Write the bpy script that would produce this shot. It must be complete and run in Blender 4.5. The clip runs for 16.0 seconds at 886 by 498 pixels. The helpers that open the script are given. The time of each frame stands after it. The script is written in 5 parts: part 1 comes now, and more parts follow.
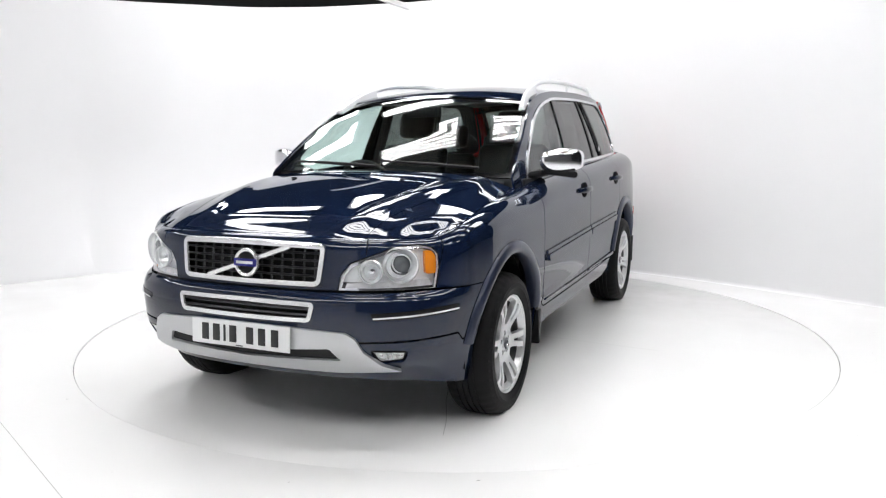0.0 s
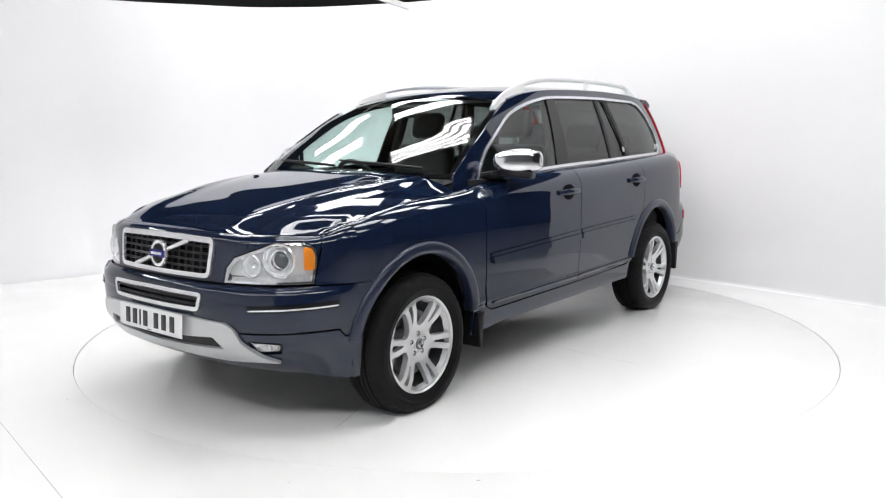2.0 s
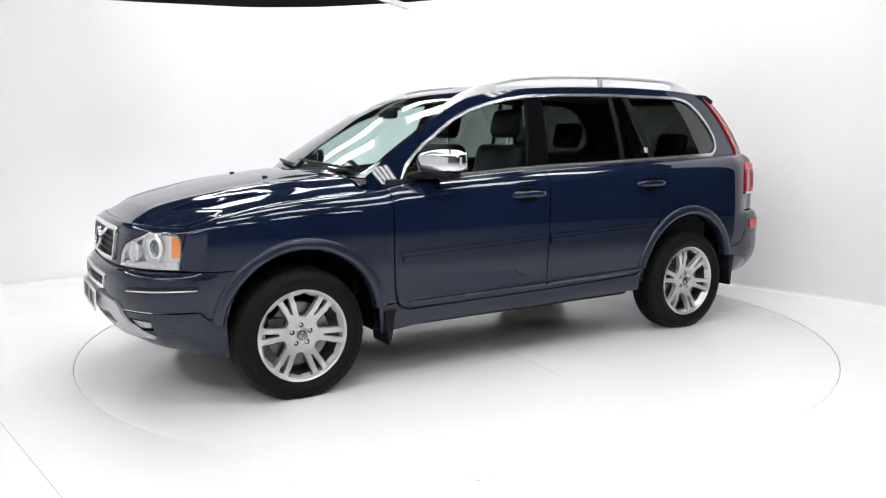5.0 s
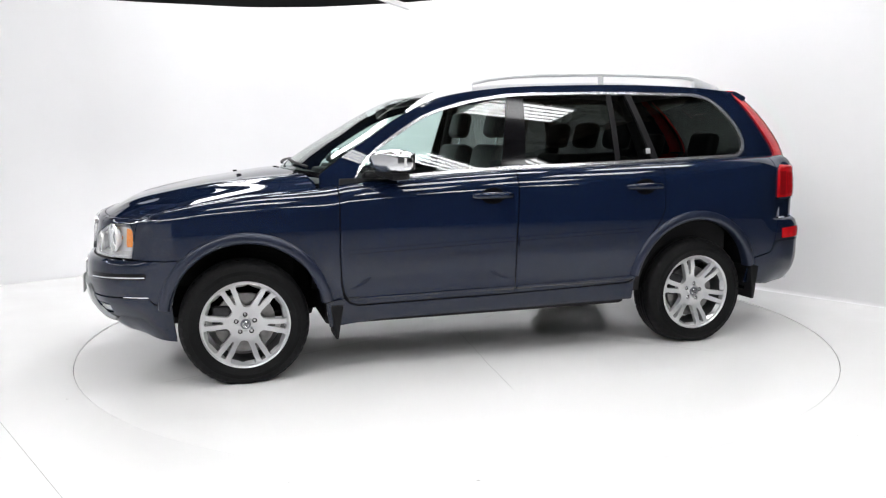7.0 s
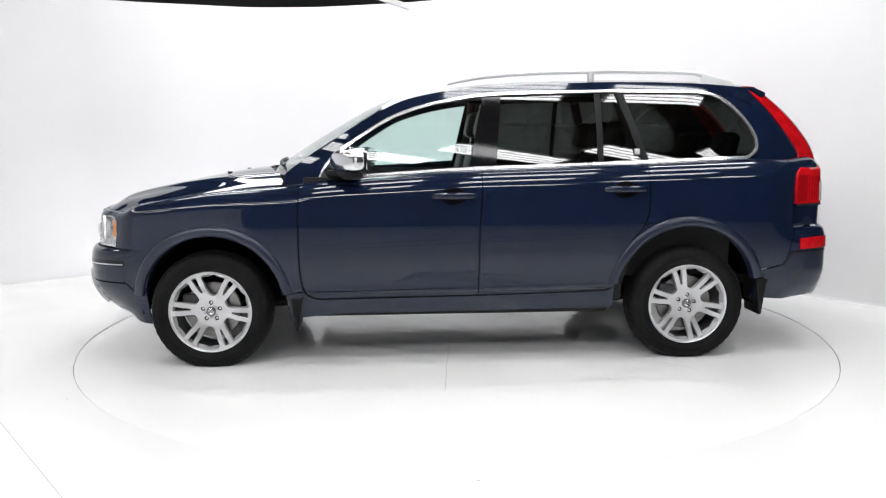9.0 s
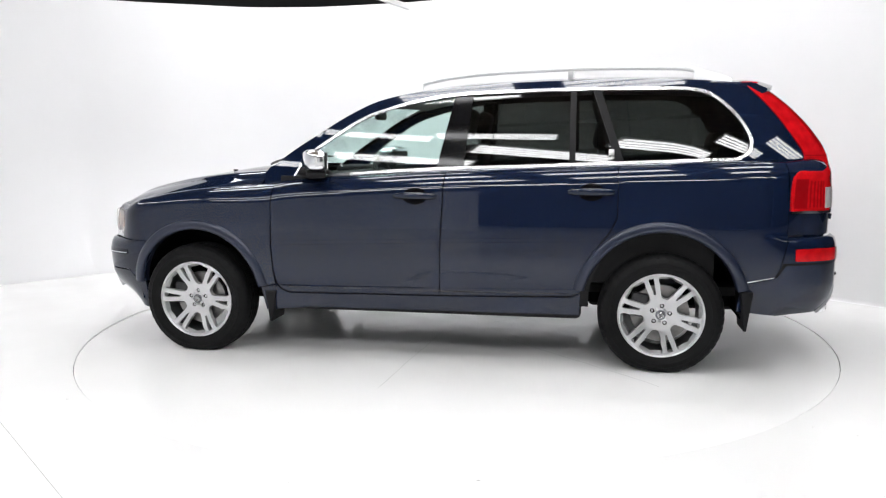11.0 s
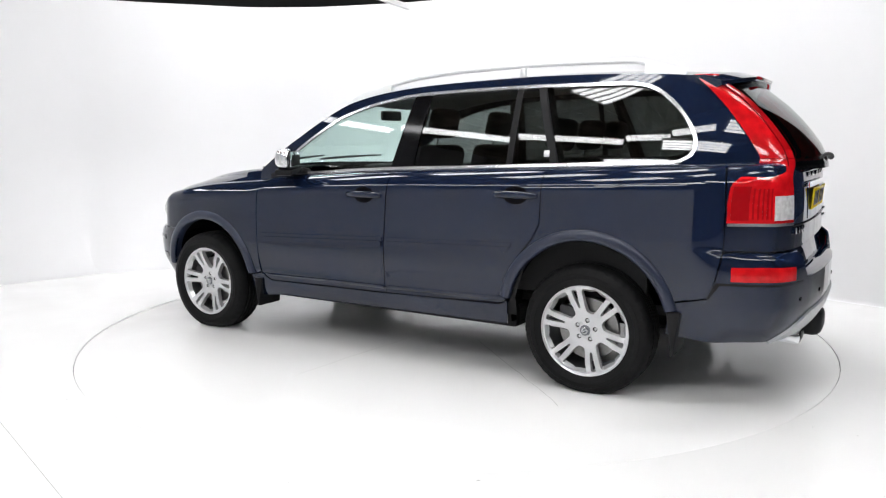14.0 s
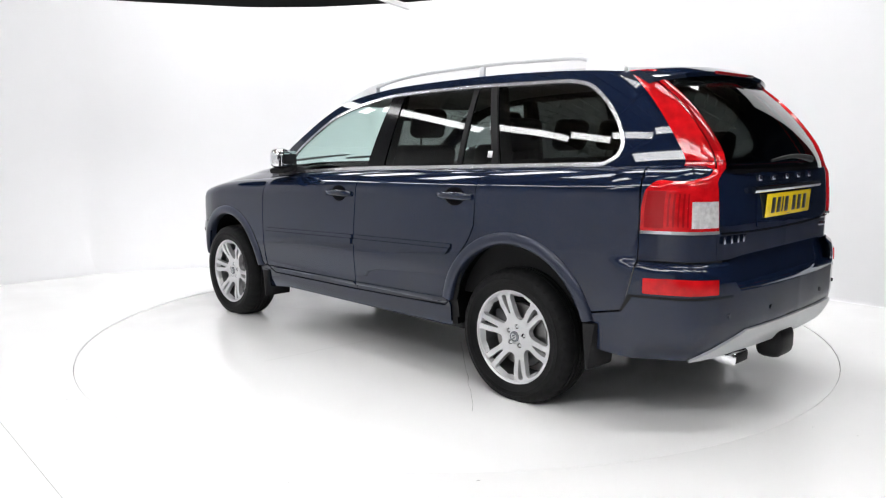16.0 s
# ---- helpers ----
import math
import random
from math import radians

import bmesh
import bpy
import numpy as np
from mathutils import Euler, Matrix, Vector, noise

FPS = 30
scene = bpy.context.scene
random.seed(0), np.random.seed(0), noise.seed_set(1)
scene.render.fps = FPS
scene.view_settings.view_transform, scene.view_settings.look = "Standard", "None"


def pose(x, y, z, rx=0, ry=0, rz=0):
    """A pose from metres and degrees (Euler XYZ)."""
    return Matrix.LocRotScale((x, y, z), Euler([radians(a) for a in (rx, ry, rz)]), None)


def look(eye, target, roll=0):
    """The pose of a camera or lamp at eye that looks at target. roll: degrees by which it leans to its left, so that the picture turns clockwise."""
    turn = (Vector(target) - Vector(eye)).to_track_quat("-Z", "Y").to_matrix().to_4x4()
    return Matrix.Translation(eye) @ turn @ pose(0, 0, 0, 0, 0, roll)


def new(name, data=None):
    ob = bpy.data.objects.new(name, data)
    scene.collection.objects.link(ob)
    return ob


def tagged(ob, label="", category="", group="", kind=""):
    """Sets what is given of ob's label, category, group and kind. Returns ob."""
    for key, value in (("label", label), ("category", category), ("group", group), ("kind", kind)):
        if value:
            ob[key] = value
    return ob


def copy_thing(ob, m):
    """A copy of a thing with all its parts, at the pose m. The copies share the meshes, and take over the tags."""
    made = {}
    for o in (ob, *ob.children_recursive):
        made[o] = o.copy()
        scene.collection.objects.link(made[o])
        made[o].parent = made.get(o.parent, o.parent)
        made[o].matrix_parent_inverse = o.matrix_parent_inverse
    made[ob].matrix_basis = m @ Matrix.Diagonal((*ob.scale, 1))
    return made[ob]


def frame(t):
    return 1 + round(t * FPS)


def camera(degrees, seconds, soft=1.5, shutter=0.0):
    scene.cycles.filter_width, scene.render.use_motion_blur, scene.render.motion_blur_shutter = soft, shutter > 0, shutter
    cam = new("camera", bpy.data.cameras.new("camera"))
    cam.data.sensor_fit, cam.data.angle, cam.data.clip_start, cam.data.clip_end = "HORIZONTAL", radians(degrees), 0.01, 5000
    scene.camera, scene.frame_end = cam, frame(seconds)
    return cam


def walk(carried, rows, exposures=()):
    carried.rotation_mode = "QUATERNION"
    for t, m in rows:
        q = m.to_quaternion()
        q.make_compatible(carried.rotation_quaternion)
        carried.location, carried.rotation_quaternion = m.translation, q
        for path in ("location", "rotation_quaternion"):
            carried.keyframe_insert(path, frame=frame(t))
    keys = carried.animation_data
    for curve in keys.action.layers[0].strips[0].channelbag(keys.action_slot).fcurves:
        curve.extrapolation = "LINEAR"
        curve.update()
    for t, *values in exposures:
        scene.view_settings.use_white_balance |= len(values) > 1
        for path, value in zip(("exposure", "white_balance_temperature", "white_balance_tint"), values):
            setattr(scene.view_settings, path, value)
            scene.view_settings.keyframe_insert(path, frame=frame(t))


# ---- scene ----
EYE = Vector((0, -5.402, 1.326))
cam = camera(60.37, 16.0, soft=1.2)
STAND = Matrix.Translation(EYE) @ Matrix.Rotation(radians(0.811), 4, "Z") @ Matrix.Rotation(radians(90 - 8.167), 4, "X") @ Matrix.Rotation(radians(-0.319), 4, "Z")
walk(cam, [(0, STAND), (16, STAND)], exposures=[(0, -0.13), (16, -0.13)])

# ---- world and exposure: an enclosed hall, lit by its own tube banks ----
world = bpy.data.worlds.new("hall_air")
scene.world = world
world.use_nodes = True
world.node_tree.nodes["Background"].inputs[0].default_value = (0.9, 0.95, 1.0, 1)
world.node_tree.nodes["Background"].inputs[1].default_value = 0.02


# ---- materials ----
def material(name, color, rough=0.5, metal=0.0, coat=0.0, emit=0.0, bump=0.0, bump_scale=60.0, vary=0.0, vary_scale=3.0, spec=0.5, rough_vary=0.0):
    m = bpy.data.materials.new(name)
    m.use_nodes = True
    nt = m.node_tree
    b = nt.nodes["Principled BSDF"]
    b.inputs["Base Color"].default_value = (*color, 1)
    b.inputs["Roughness"].default_value = rough
    b.inputs["Metallic"].default_value = metal
    b.inputs["Coat Weight"].default_value = coat
    b.inputs["Coat Roughness"].default_value = 0.012
    b.inputs["Coat IOR"].default_value = 1.56
    b.inputs["Specular IOR Level"].default_value = spec
    if emit:
        b.inputs["Emission Color"].default_value = (*color, 1)
        b.inputs["Emission Strength"].default_value = emit
    if bump or vary or rough_vary:
        tc = nt.nodes.new("ShaderNodeTexCoord")
    if vary:
        n = nt.nodes.new("ShaderNodeTexNoise")
        n.inputs["Scale"].default_value = vary_scale
        n.inputs["Detail"].default_value = 6
        nt.links.new(tc.outputs["Object"], n.inputs["Vector"])
        ramp = nt.nodes.new("ShaderNodeMapRange")
        ramp.inputs["From Min"].default_value, ramp.inputs["From Max"].default_value = 0.3, 0.7
        ramp.inputs["To Min"].default_value, ramp.inputs["To Max"].default_value = 1 - vary, 1 + vary * 0.4
        nt.links.new(n.outputs["Fac"], ramp.inputs["Value"])
        mix = nt.nodes.new("ShaderNodeVectorMath")
        mix.operation = "SCALE"
        mix.inputs[0].default_value = color
        nt.links.new(ramp.outputs["Result"], mix.inputs["Scale"])
        nt.links.new(mix.outputs["Vector"], b.inputs["Base Color"])
    if rough_vary:
        n = nt.nodes.new("ShaderNodeTexNoise")
        n.inputs["Scale"].default_value = vary_scale * 2.3
        n.inputs["Detail"].default_value = 5
        nt.links.new(tc.outputs["Object"], n.inputs["Vector"])
        ramp = nt.nodes.new("ShaderNodeMapRange")
        ramp.inputs["From Min"].default_value, ramp.inputs["From Max"].default_value = 0.3, 0.7
        ramp.inputs["To Min"].default_value, ramp.inputs["To Max"].default_value = max(rough - rough_vary, 0.01), rough + rough_vary
        nt.links.new(n.outputs["Fac"], ramp.inputs["Value"])
        nt.links.new(ramp.outputs["Result"], b.inputs["Roughness"])
    if bump:
        n = nt.nodes.new("ShaderNodeTexNoise")
        n.inputs["Scale"].default_value = bump_scale
        n.inputs["Detail"].default_value = 4
        nt.links.new(tc.outputs["Object"], n.inputs["Vector"])
        bp = nt.nodes.new("ShaderNodeBump")
        bp.inputs["Strength"].default_value = bump
        bp.inputs["Distance"].default_value = 0.002
        nt.links.new(n.outputs["Fac"], bp.inputs["Height"])
        nt.links.new(bp.outputs["Normal"], b.inputs["Normal"])
    return m


def pane(name, tint, gloss_ior=1.5):
    """A thin sheet of glass: tinted see-through, with gloss that grows at grazing angles."""
    m = bpy.data.materials.new(name)
    m.use_nodes = True
    nt = m.node_tree
    nt.nodes.clear()
    out = nt.nodes.new("ShaderNodeOutputMaterial")
    mix = nt.nodes.new("ShaderNodeMixShader")
    lw = nt.nodes.new("ShaderNodeLayerWeight")
    lw.inputs["Blend"].default_value = 0.5
    p5 = nt.nodes.new("ShaderNodeMath")
    p5.operation, p5.inputs[1].default_value = "POWER", 5.0
    fr = nt.nodes.new("ShaderNodeMath")
    fr.operation = "MULTIPLY_ADD"
    base = 2 * ((gloss_ior - 1) / (gloss_ior + 1)) ** 2
    fr.inputs[1].default_value, fr.inputs[2].default_value = 1 - base, base
    nt.links.new(lw.outputs["Facing"], p5.inputs[0])
    nt.links.new(p5.outputs[0], fr.inputs[0])
    tr = nt.nodes.new("ShaderNodeBsdfTransparent")
    tr.inputs["Color"].default_value = (*tint, 1)
    gl = nt.nodes.new("ShaderNodeBsdfGlossy")
    gl.inputs["Roughness"].default_value = 0.01
    nt.links.new(fr.outputs[0], mix.inputs[0])
    nt.links.new(tr.outputs[0], mix.inputs[1])
    nt.links.new(gl.outputs[0], mix.inputs[2])
    nt.links.new(mix.outputs[0], out.inputs[0])
    return m


def flake_paint(name, deep, shine):
    """Metallic car paint: fine flakes under a clear coat."""
    m = material(name, deep, 0.55, 0.0, 1.0, spec=0.0)
    nt = m.node_tree
    b = nt.nodes["Principled BSDF"]
    tc = nt.nodes.new("ShaderNodeTexCoord")
    v = nt.nodes.new("ShaderNodeTexVoronoi")
    v.inputs["Scale"].default_value = 1800
    nt.links.new(tc.outputs["Object"], v.inputs["Vector"])
    mix = nt.nodes.new("ShaderNodeMix")
    mix.data_type = "RGBA"
    mix.inputs["A"].default_value = (*deep, 1)
    mix.inputs["B"].default_value = (*shine, 1)
    nt.links.new(v.outputs["Color"], mix.inputs["Factor"])
    nt.links.new(mix.outputs["Result"], b.inputs["Base Color"])
    return m


PAINT = flake_paint("navy_paint", (0.0040, 0.0083, 0.0225), (0.0082, 0.0168, 0.047))
TRIM = material("satin_navy_trim", (0.016, 0.023, 0.048), 0.34, 0.2, 0.25, bump=0.05, bump_scale=300)
BLACK = material("black_plastic", (0.007, 0.007, 0.008), 0.5, bump=0.1, bump_scale=400, spec=0.25)
# near-black that paints shade into recesses and a crease; also colours the wheel housings
RECESS_BLACK = material("recess_black", (0.003, 0.003, 0.004), 0.7, spec=0.05)
SURROUND = material("polished_trim", (0.78, 0.785, 0.80), 0.22, 0.8)
CAP = material("chrome_cap", (0.80, 0.81, 0.83), 0.13, 1.0)
GLOSSBLACK = material("gloss_black", (0.005, 0.005, 0.006), 0.08, spec=0.3)
RUBBER = material("tyre_rubber", (0.0065, 0.0065, 0.007), 0.6, spec=0.18, bump=0.2, bump_scale=250, vary=0.25, vary_scale=9)
CHROME = material("chrome", (0.85, 0.86, 0.88), 0.06, 1.0)
SATIN = material("satin_aluminium", (0.84, 0.85, 0.86), 0.38, 0.35)
SILVER = material("silver_paint", (0.66, 0.665, 0.675), 0.30, 0.55, 0.5)
BRIGHT = material("bright_satin_chrome", (0.86, 0.865, 0.875), 0.24, 0.75)
GRILLEGREY = material("dark_satin_grille", (0.055, 0.056, 0.06), 0.28, 0.7)
SKID = material("matt_silver_skid_plate", (0.55, 0.56, 0.57), 0.42, 0.6, bump=0.05)
DARKMETAL = material("dark_metal", (0.09, 0.09, 0.095), 0.45, 0.8, vary=0.3, vary_scale=20)
ALLOY = material("bare_alloy_barrel", (0.14, 0.142, 0.147), 0.42, 0.7, vary=0.15, vary_scale=12)
CAPGREY = material("grey_wheel_cap", (0.20, 0.21, 0.23), 0.3, 0.6)
DISC = material("brake_disc_steel", (0.30, 0.295, 0.29), 0.38, 1.0, vary=0.2, vary_scale=30)
LEATHER = material("black_leather", (0.009, 0.009, 0.010), 0.45, spec=0.22, bump=0.2, bump_scale=120)
CABIN = material("charcoal_cabin_trim", (0.018, 0.018, 0.019), 0.65, spec=0.2, bump=0.15, bump_scale=200)
HEADLINE = material("pale_headlining", (0.35, 0.35, 0.34), 0.9)
GLASS = pane("green_tinted_glass", (0.78, 0.90, 0.87))
PRIVACY = pane("dark_privacy_glass", (0.16, 0.175, 0.17), 1.5)
CLEAR = pane("clear_lens", (0.95, 0.96, 0.97))
RED = material("red_lens", (0.62, 0.006, 0.010), 0.10, 0.0, 0.6, vary=0.25, vary_scale=22, spec=0.2)
DEEPRED = material("deep_red_lens", (0.34, 0.003, 0.006), 0.12, 0.0, 0.55, spec=0.2)
AMBER = material("amber_lens", (0.9, 0.28, 0.02), 0.12, 0.0, 1.0)
WHITELENS = material("frosted_white_lens", (0.78, 0.78, 0.79), 0.15, 0.2, 1.0, vary=0.25, vary_scale=45, bump=0.6, bump_scale=80)
PLATEWHITE = material("white_plate", (0.82, 0.83, 0.83), 0.25)
PLATEYELLOW = material("yellow_plate", (0.86, 0.62, 0.02), 0.25)
INK = material("black_ink", (0.015, 0.015, 0.016), 0.4)
BADGEBLUE = material("badge_blue", (0.03, 0.03, 0.20), 0.2)
WHITEWALL = material("white_wall_paint", (0.765, 0.765, 0.775), 0.75, vary=0.015, vary_scale=0.6)
FLOORPAINT = material("white_gloss_floor_paint", (0.90, 0.90, 0.895), 0.17, spec=0.45, rough_vary=0.05, vary_scale=1.2)
HALLDARK = material("dark_hall_cladding", (0.03, 0.032, 0.035), 0.8, vary=0.3, vary_scale=1.0)
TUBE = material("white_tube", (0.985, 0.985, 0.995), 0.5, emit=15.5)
MIDHALL = material("mid_grey_hall_paint", (0.16, 0.16, 0.165), 0.8, vary=0.15, vary_scale=0.7)
PALEHALL = material("pale_grey_hall_paint", (0.68, 0.68, 0.69), 0.8, vary=0.08, vary_scale=0.7)
FRAMEWHITE = material("white_enamel", (0.75, 0.75, 0.75), 0.4)
TIMBER = material("brown_roof_boards", (0.27, 0.225, 0.18), 0.8, vary=0.3, vary_scale=2)
SEAM = material("grey_joint_dirt", (0.22, 0.22, 0.21), 0.9)
SCUFF = material("grey_scuff", (0.42, 0.42, 0.41), 0.6)


# ---- mesh helpers ----
def mesh_part(name, verts, faces, mat, parent=None, label="", smooth=True, normals=None):
    me = bpy.data.meshes.new(name)
    me.from_pydata([tuple(v) for v in verts], [], faces)
    me.materials.append(mat)
    me.polygons.foreach_set("use_smooth", [smooth] * len(me.polygons))
    if normals is not None:
        me.normals_split_custom_set_from_vertices([tuple(n) for n in normals])
    ob = new(name, me)
    ob.parent = parent
    if label:
        ob["label"] = label
    return ob


def part(name, bm, mat, parent=None, label="", smooth=True):
    me = bpy.data.meshes.new(name)
    bm.to_mesh(me)
    bm.free()
    me.materials.append(mat)
    me.polygons.foreach_set("use_smooth", [smooth] * len(me.polygons))
    if smooth:
        me.set_sharp_from_angle(angle=radians(38))
    ob = new(name, me)
    ob.parent = parent
    if label:
        ob["label"] = label
    return ob


def box(sx, sy, sz, bevel=0.0, at=(0, 0, 0), turn=(0, 0, 0), segments=2):
    bm = bmesh.new()
    bmesh.ops.create_cube(bm, size=1)
    bmesh.ops.scale(bm, vec=(sx, sy, sz), verts=bm.verts)
    if bevel:
        bmesh.ops.bevel(bm, geom=bm.edges[:], offset=bevel, segments=segments, profile=0.5, affect="EDGES", clamp_overlap=True)
    bmesh.ops.transform(bm, matrix=pose(*at, *turn), verts=bm.verts)
    return bm


def join(*bms):
    first = bms[0]
    for other in bms[1:]:
        me = bpy.data.meshes.new("tmp")
        other.to_mesh(me)
        other.free()
        first.from_mesh(me)
        bpy.data.meshes.remove(me)
    return first


def lathe(profile, m=None, steps=64, closed=False):
    """Turns (radius, height) points round z."""
    bm = bmesh.new()
    rings = []
    for r, h in profile:
        rings.append([bm.verts.new((r * math.cos(a), r * math.sin(a), h)) for a in [2 * math.pi * k / steps for k in range(steps)]])
    n = len(profile)
    for i in range(n if closed else n - 1):
        a, b = rings[i], rings[(i + 1) % n]
        for k in range(steps):
            bm.faces.new((a[k], a[(k + 1) % steps], b[(k + 1) % steps], b[k]))
    bmesh.ops.recalc_face_normals(bm, faces=bm.faces)
    if m is not None:
        bmesh.ops.transform(bm, matrix=m, verts=bm.verts)
    return bm


def tube_along(points, radius, sides=10, squash=1.0, caps=True):
    """A round or flattened bar along points; radius may be a list."""
    bm = bmesh.new()
    pts = [Vector(p) for p in points]
    rings = []
    for i, p in enumerate(pts):
        d = (pts[min(i + 1, len(pts) - 1)] - pts[max(i - 1, 0)]).normalized()
        a = d.cross(Vector((0, 0, 1)))
        a = a.normalized() if a.length > 1e-4 else Vector((0, 1, 0))
        b = a.cross(d).normalized()
        r = radius[i] if isinstance(radius, (list, tuple)) else radius
        rings.append([bm.verts.new(p + a * (r * squash * math.cos(2 * math.pi * k / sides)) + b * (r * math.sin(2 * math.pi * k / sides))) for k in range(sides)])
    for a, b in zip(rings, rings[1:]):
        for k in range(sides):
            bm.faces.new((a[k], a[(k + 1) % sides], b[(k + 1) % sides], b[k]))
    if caps:
        bm.faces.new(rings[0])
        bm.faces.new(rings[-1])
    bmesh.ops.recalc_face_normals(bm, faces=bm.faces)
    return bm


def smooth_table(xs, ys):
    """A monotone cubic through a small table."""
    o = np.argsort(xs)
    xs, ys = np.array(xs, float)[o], np.array(ys, float)[o]
    h = np.diff(xs)
    s = np.diff(ys) / h
    d = np.zeros_like(ys)
    for i in range(1, len(xs) - 1):
        if s[i - 1] * s[i] > 0:
            w1, w2 = 2 * h[i] + h[i - 1], h[i] + 2 * h[i - 1]
            d[i] = (w1 + w2) / (w1 / s[i - 1] + w2 / s[i])
    d[0], d[-1] = s[0], s[-1]

    def value(x):
        x = np.clip(np.asarray(x, float), xs[0], xs[-1])
        i = np.clip(np.searchsorted(xs, x) - 1, 0, len(xs) - 2)
        t = (x - xs[i]) / h[i]
        return (ys[i] * (1 + 2 * t) * (1 - t) ** 2 + d[i] * h[i] * t * (1 - t) ** 2 + ys[i + 1] * t * t * (3 - 2 * t) + d[i + 1] * h[i] * t * t * (t - 1))
    return value


def curve(points, n=24, closed=False):
    """Catmull-Rom through 2D points."""
    p = np.array(points, float)
    if closed:
        p = np.vstack([p[-1], p, p[0], p[1]])
    else:
        p = np.vstack([2 * p[0] - p[1], p, 2 * p[-1] - p[-2]])
    out = []
    for i in range(1, len(p) - 2):
        for t in np.linspace(0, 1, n, endpoint=False):
            a, b, c, d = p[i - 1], p[i], p[i + 1], p[i + 2]
            out.append(0.5 * (2 * b + (c - a) * t + (2 * a - 5 * b + 4 * c - d) * t ** 2 + (3 * b - a - 3 * c + d) * t ** 3))
    if not closed:
        out.append(p[-2])
    return [tuple(q) for q in out]


def arc(cx, cy, r, a0, a1, n=24):
    return [(cx + r * math.cos(radians(a)), cy + r * math.sin(radians(a))) for a in np.linspace(a0, a1, n)]


def rounded(points, r, n=5):
    """A polygon with its corners rounded by about r."""
    out = []
    m = len(points)
    for i in range(m):
        a, b, c = (Vector(points[(i + k) % m]) for k in (-1, 0, 1))
        u, v = (a - b), (c - b)
        k = min(r, u.length * 0.45, v.length * 0.45)
        p, q = b + u.normalized() * k, b + v.normalized() * k
        for t in np.linspace(0, 1, n):
            out.append(tuple(p * (1 - t) ** 2 + b * 2 * t * (1 - t) + q * t * t))
    return out


def inset(points, d):
    """A polygon moved inwards by d."""
    p = np.array(points, float)
    area = 0.5 * np.sum(p[:, 0] * np.roll(p[:, 1], -1) - np.roll(p[:, 0], -1) * p[:, 1])
    e = np.roll(p, -1, 0) - p
    keep = np.hypot(e[:, 0], e[:, 1]) > 1e-6
    p, e = p[keep], e[keep]
    e = np.roll(p, -1, 0) - p
    n = np.stack([-e[:, 1], e[:, 0]], 1) / np.maximum(np.hypot(e[:, 0], e[:, 1]), 1e-9)[:, None] * (1 if area > 0 else -1)
    v = n + np.roll(n, 1, 0)
    v /= np.maximum(np.hypot(v[:, 0], v[:, 1]), 0.5)[:, None]
    return [tuple(q) for q in p + v * d]


def inside(pts, loop):
    x, y = pts[:, 0], pts[:, 1]
    r = np.zeros(len(pts), bool)
    p = np.array(loop)
    for (ax, ay), (bx, by) in zip(p, np.roll(p, -1, 0)):
        if ay != by:
            r ^= ((ay > y) != (by > y)) & (x < (bx - ax) * (y - ay) / (by - ay) + ax)
    return r


def resample(loop, step):
    out = []
    for a, b in zip(loop, loop[1:] + loop[:1]):
        n = max(1, int(math.ceil(math.dist(a, b) / step)))
        if math.dist(a, b) < 1e-6:
            continue
        out += [(a[0] + (b[0] - a[0]) * k / n, a[1] + (b[1] - a[1]) * k / n) for k in range(n)]
    return out


from mathutils.geometry import delaunay_2d_cdt


